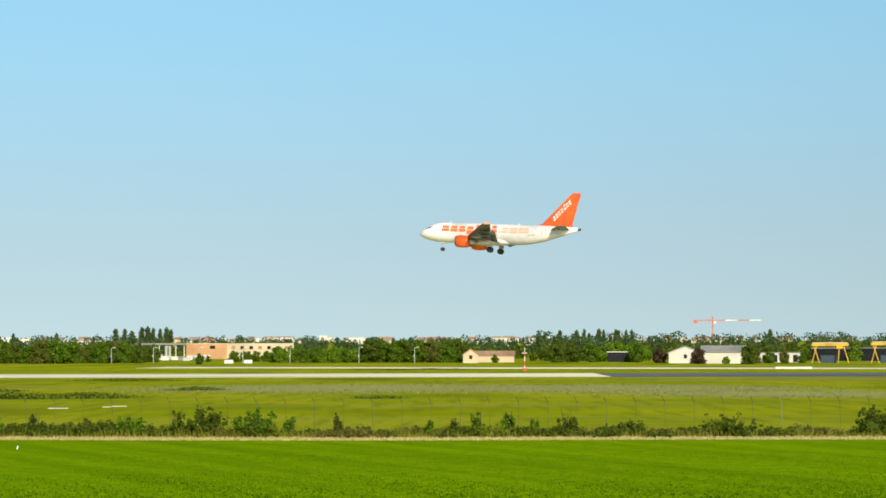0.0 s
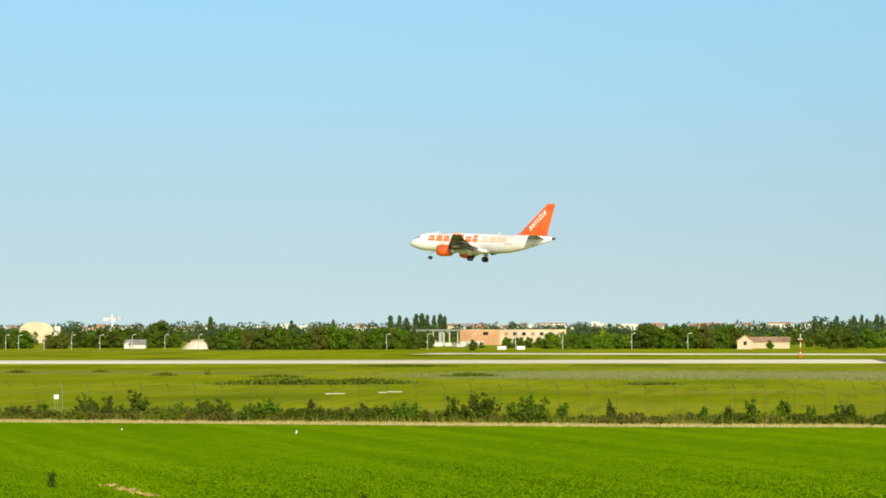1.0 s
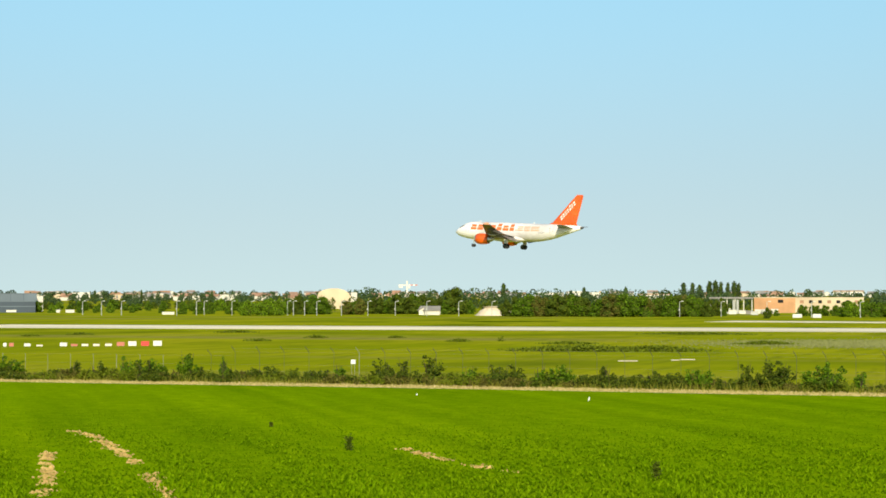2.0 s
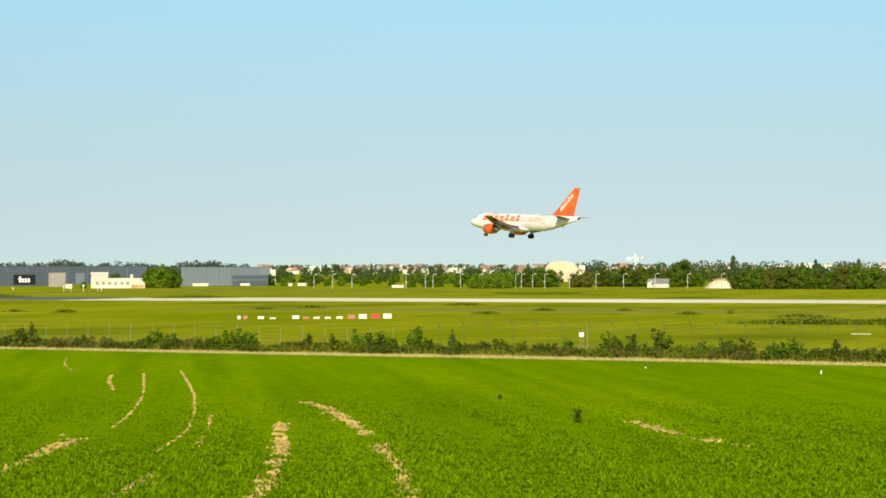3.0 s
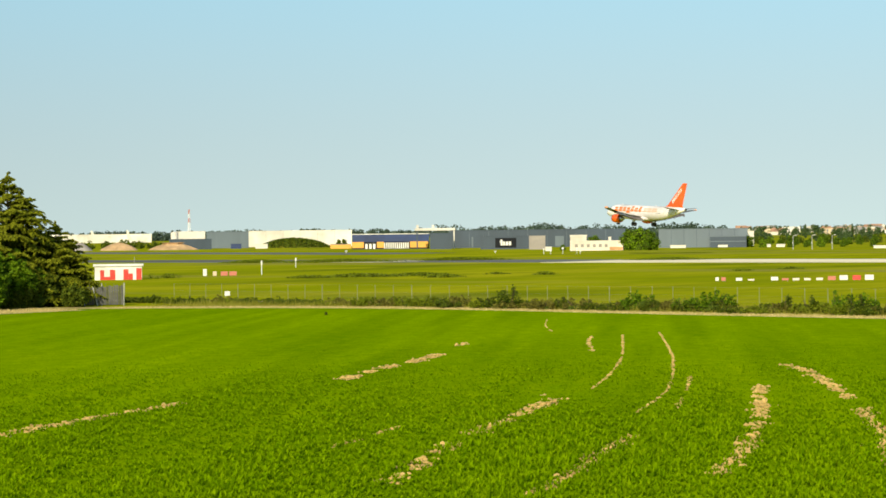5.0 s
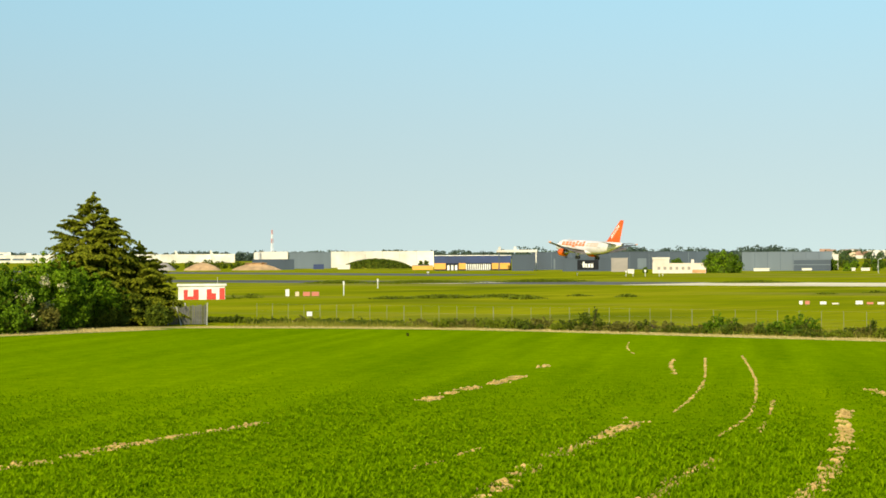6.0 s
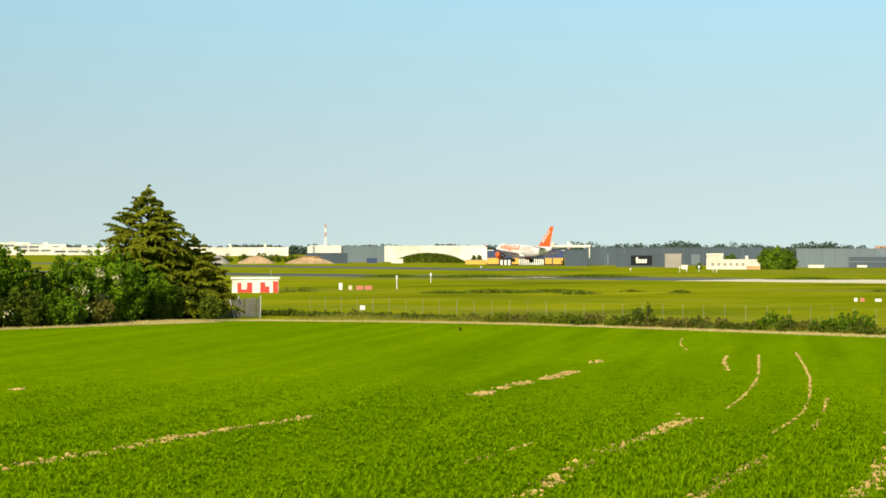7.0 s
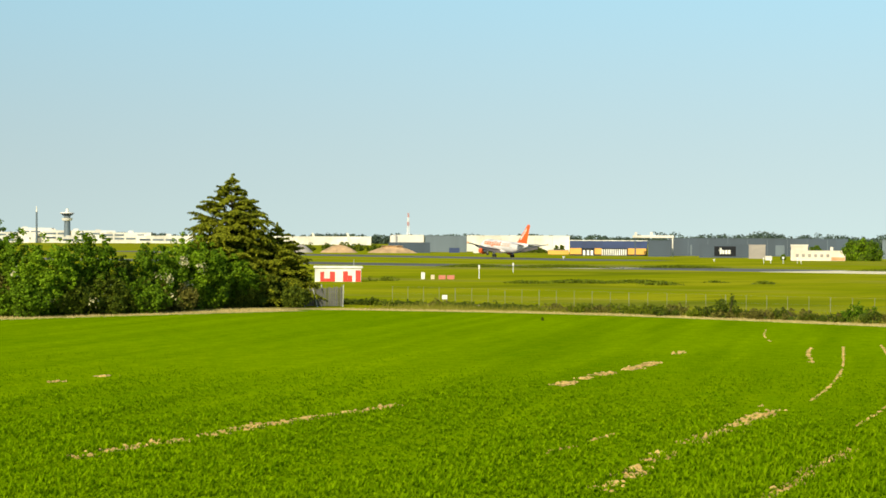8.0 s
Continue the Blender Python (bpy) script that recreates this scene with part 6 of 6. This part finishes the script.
def bare_soil():
    """Ragged patches of trodden soil and loose clods along the wheel tracks."""
    rng = random.Random(21)
    bm = bmesh.new()
    spots = []
    for k, (w, fill, pts) in enumerate(TRACKS):
        w *= 0.42 if w < 0.21 else 0.95
        for p, d in along(pts, 0.13):
            v = noise.noise(p * 0.35 + Vector((k * 7, 0, 0))) * 0.5 + 0.5
            gap = noise.noise(p * 0.8 + Vector((0, k * 5, 2)))
            if v > fill * 0.5 + 0.27 or gap > fill * 0.55 - 0.12:
                continue
            side = Vector((-d.y, d.x, 0))
            r = w * rng.uniform(0.1, 0.5) * (2.0 - 1.8 * v)
            c = p + side * rng.gauss(0, w * 0.55)
            spots.append((c.x, c.y, r))
            q = []
            for i in range(9):
                a = i * 2 * math.pi / 9
                e = r * rng.uniform(0.4, 1.35)
                o = c + d * math.cos(a) * e * 1.5 + side * math.sin(a) * e
                q.append(bm.verts.new((o.x, o.y, 0.034 + rng.uniform(0, 0.012))))
            top = bm.verts.new((c.x, c.y, 0.05 + rng.uniform(0, 0.05)))
            for i in range(9):
                bm.faces.new((q[i], q[(i + 1) % 9], top))
            # clods, two rings and a tip each
            for _ in range(3):
                o = c + d * rng.gauss(0, r * 1.2) + side * rng.gauss(0, r * 1.1)
                s = rng.uniform(0.02, 0.075) * min(1.0, 0.3 + 3.0 * w) * (1.6 if rng.random() < 0.12 else 1)
                rings = []
                for k1, z1 in ((1.0, 0.03), (0.85, 0.03 + s * 0.6)):
                    rings.append([bm.verts.new((o.x + s * k1 * rng.uniform(0.7, 1.3) * math.cos(u), o.y + s * k1 * rng.uniform(0.7, 1.3) * math.sin(u), z1)) for u in (0.3, 1.5, 2.8, 4.0, 5.2)])
                tip = bm.verts.new((o.x, o.y, 0.03 + s))
                for i in range(5):
                    bm.faces.new((rings[0][i], rings[0][(i + 1) % 5], rings[1][(i + 1) % 5], rings[1][i]))
                    bm.faces.new((rings[1][i], rings[1][(i + 1) % 5], tip))
    tagged(part("bare_soil", bm, SOIL), "dry pale soil and clods in the wheel tracks", "soil", kind="stuff")
    return np.array(spots)


SPOTS = bare_soil()


def blades():
    rng = np.random.default_rng(31)
    n = 95000
    d = 44 * (112 / 44) ** rng.random(n)
    az = np.radians(rng.uniform(-14, 57, n))
    x, y = -d * np.sin(az), d * np.cos(az)
    edge = np.array([field_edge(v) for v in np.linspace(-140, 60, 400)])
    ok = (y < np.interp(x, np.linspace(-140, 60, 400), edge) - 0.2) & (x > -129.8)
    x, y, d = x[ok], y[ok], d[ok]
    # keep the wheel tracks bare
    cell = {}
    for sx, sy, r in SPOTS:
        for i in (-1, 0, 1):
            for j in (-1, 0, 1):
                cell.setdefault((int(sx // 1) + i, int(sy // 1) + j), []).append((sx, sy, r))
    free = np.ones(len(x), bool)
    gx, gy = np.floor(x).astype(int), np.floor(y).astype(int)
    key = gx * 100000 + gy
    order = np.argsort(key)
    ks = key[order]
    for (i, j), lst in cell.items():
        a, b = np.searchsorted(ks, [i * 100000 + j, i * 100000 + j + 1])
        if a < b:
            idx = order[a:b]
            for sx, sy, r in lst:
                free[idx] &= (x[idx] - sx) ** 2 + (y[idx] - sy) ** 2 > (0.8 * r) ** 2
    x, y, d = x[free], y[free], d[free]
    m = len(x)
    # thicker and thinner stretches of the stand, drawn out along the rows
    t = radians(ROW_TURN)
    lengthwise, across = x * math.cos(t) - y * math.sin(t), x * math.sin(t) + y * math.cos(t)
    sway = 0.5 * np.sin(lengthwise * 0.11) + 0.3 * np.sin(lengthwise * 0.27 + 1.0)
    stand = np.array([noise.noise(Vector((a * 0.045, b, 5.0))) for a, b in zip(lengthwise * 1.0, across * 0.42 + sway * 0.2)])
    clumpy = np.array([noise.noise(Vector((a * 1.3, b * 1.3, 9.0))) for a, b in zip(x, y)])
    s = (d / 50) ** 0.35
    high = rng.uniform(0.1, 0.2, m) * s * np.clip(1 + 0.9 * stand + 0.35 * clumpy, 0.35, 1.8) * (1 - 0.88 * np.clip((d - 54) / 46, 0, 1))
    # each tuft: five lance-shaped leaves from one root
    leaves = 5
    verts, faces = [np.stack([x, y, np.full(m, 0.026)], 1)], []
    root = np.arange(m)
    for k in range(leaves):
        b = rng.uniform(0, 2 * np.pi, m)
        h = high * rng.uniform(0.6, 1.25, m)
        out = h * rng.uniform(0.15, 1.0, m)
        w = rng.uniform(0.012, 0.03, m) * s
        way = np.stack([np.cos(b), np.sin(b), np.zeros(m)], 1)
        flat = np.stack([-np.sin(b), np.cos(b), np.zeros(m)], 1)
        mid = verts[0] + way * (out * 0.4)[:, None] + np.stack([np.zeros(m), np.zeros(m), h * 0.7], 1)
        tip = verts[0] + way * out[:, None] + np.stack([np.zeros(m), np.zeros(m), h], 1)
        i0 = m * (1 + 3 * k)
        verts += [mid - flat * w[:, None], tip, mid + flat * w[:, None]]
        faces.append(np.stack([root, i0 + root, i0 + m + root, i0 + 2 * m + root], 1))
    tagged(soup("crop_blades", np.concatenate(verts), np.concatenate(faces), BLADE), "tufts of young green cereal", "crop", kind="stuff")
    # straw along the verge
    m = 31000
    x = rng.uniform(-130, 50, m)
    y = np.interp(x, np.linspace(-140, 60, 400), edge) + rng.uniform(-0.6, 3.0, m)
    h, w, b = rng.uniform(0.05, 0.18, m), rng.uniform(0.02, 0.05, m), rng.uniform(0, 2 * np.pi, m)
    y[:5000], x[:5000] = rng.uniform(84, 121, 5000), rng.uniform(-136.5, -128.5, 5000)
    base = np.stack([x, y, np.full(m, 0.03)], 1)
    side = np.stack([w, np.zeros(m), np.zeros(m)], 1)
    tip = base + np.stack([np.cos(b) * h * 0.5, np.sin(b) * h * 0.5, h], 1)
    v = np.stack([base - side, base + side, tip], 1).reshape(-1, 3)
    tagged(soup("straw", v, np.arange(3 * m).reshape(m, 3), DRYBLADE), "dry straw standing along the field's edge", "grass", kind="stuff")


blades()


def thistle(az, d, h, seed):
    rng = np.random.default_rng(seed)
    x, y = polar(az, d)
    t = thing("weed", x, y, 0.03, 0, label="dark leafy weed standing above the crop", category="weed", group="weeds in the crop")
    bm = bmesh.new()
    pts = []
    for i in range(5):
        a, r = i * 1.3, h * 0.32 * rng.random()
        cyl(bm, (0, 0, -0.02), (r * math.cos(a), r * math.sin(a), h * (0.6 + 0.4 * rng.random())), 0.014, 0.005, 5)
        k = 60
        f = rng.random(k)
        pts.append(np.stack([r * math.cos(a) * f, r * math.sin(a) * f, h * 0.85 * f], 1) + rng.normal(0, 0.075 * h + 0.02, (k, 3)))
    part("stem", bm, LEAF_DARK, t)
    p = np.concatenate(pts)
    p[:, 2] = np.maximum(p[:, 2], 0.02)
    v, f = cards(p, np.tile([0, 0, 1.0], (len(p), 1)), 0.11, rng, 0.5)
    soup("leaves", v, f, LEAF_DARK, t)


for _i, (_az, _d, _h) in enumerate(((18.96, 81, 0.62), (10.15, 68, 0.7), (21.2, 96, 0.2), (39.95, 157, 0.24))):
    thistle(_az, _d, _h, 60 + _i)
for _x, _y, _h in ((-25.1, 117.3, 0.32), (-36.9, 120.5, 0.16)):
    _ob = part("plastic_scrap", box(bmesh.new(), -0.03, 0.05, -0.02, 0.02, 0, _h * 0.7, 0.01), PAINT_WHITE)
    _ob.matrix_basis = pose(_x, _y, 0.02, 0, 12, 20)
    tagged(_ob, "scrap of white plastic in the crop", "litter")


# ---- what moves ----
def motions():
    rows = []
    # seconds, height against the eye, pitch, bank, metres ahead of or behind the even run
    for t, z, pitch, bank, ahead in ((0.0, 17.85, 3.0, 0.3, -0.3), (0.5, 16.1, 3.0, 0.4, 0.15), (1.0, 14.25, 3.0, 0.5, 0.4), (1.5, 12.4, 3.0, 0.6, 0.4), (3.0, 7.55, 3.0, 0.9, 0.0), (3.5, 6.05, 3.0, 1.0, 0.1),
                                     (5.0, 1.65, 2.9, 1.6, 0.1), (6.5, -2.5, 2.6, 1.6, 0.1), (7.0, -3.7, 2.7, 1.7, 0.1), (7.5, -4.8, 2.8, 1.6, 0.1), (8.0, -5.9, 3.2, 1.4, 0.1)):
        s = 62.83 * t + 0.056 * t * t + ahead
        a = radians(73.586)
        rows.append((t, pose(10.34 - s * math.sin(a), 402.04 + s * math.cos(a), EYE + z, bank, -pitch, 72.2 + 90)))
    walk(AIRLINER, rows)
    # seconds, bearing and height in degrees of three insects a few metres off
    flights = (
        ((0.0, 8.0, -14.0), (0.3, 9.5, -2.4), (0.4, 11.1, 1.0), (0.5, 12.5, 4.3), (0.6, 14.5, 7.9), (0.8, 18.0, 15.0), (8.0, 70.0, 50.0)),
        ((0.0, 0.0, 45.0), (1.2, 15.5, 15.0), (1.3, 18.6, 9.8), (1.4, 21.6, 5.9), (1.5, 24.6, 4.1), (1.7, 31.0, 2.0), (3.0, 75.0, -5.0), (8.0, 120.0, -20.0)),
        ((0.0, 20.0, -40.0), (2.6, 25.5, -8.5), (2.7, 27.4, -3.0), (2.8, 29.3, 1.9), (2.9, 31.1, 6.7), (3.0, 33.0, 11.5), (3.2, 37.0, 21.0), (8.0, 90.0, 60.0)),
    )
    for ob, flight in zip(INSECTS, flights):
        path = []
        for t, az, el in flight:
            x, y = polar(az, 5.6 * math.cos(radians(el)))
            path.append((t, pose(x, y, max(EYE + 5.6 * math.sin(radians(el)), 0.8), 10, -30, az + 120)))
        walk(ob, path)


motions()
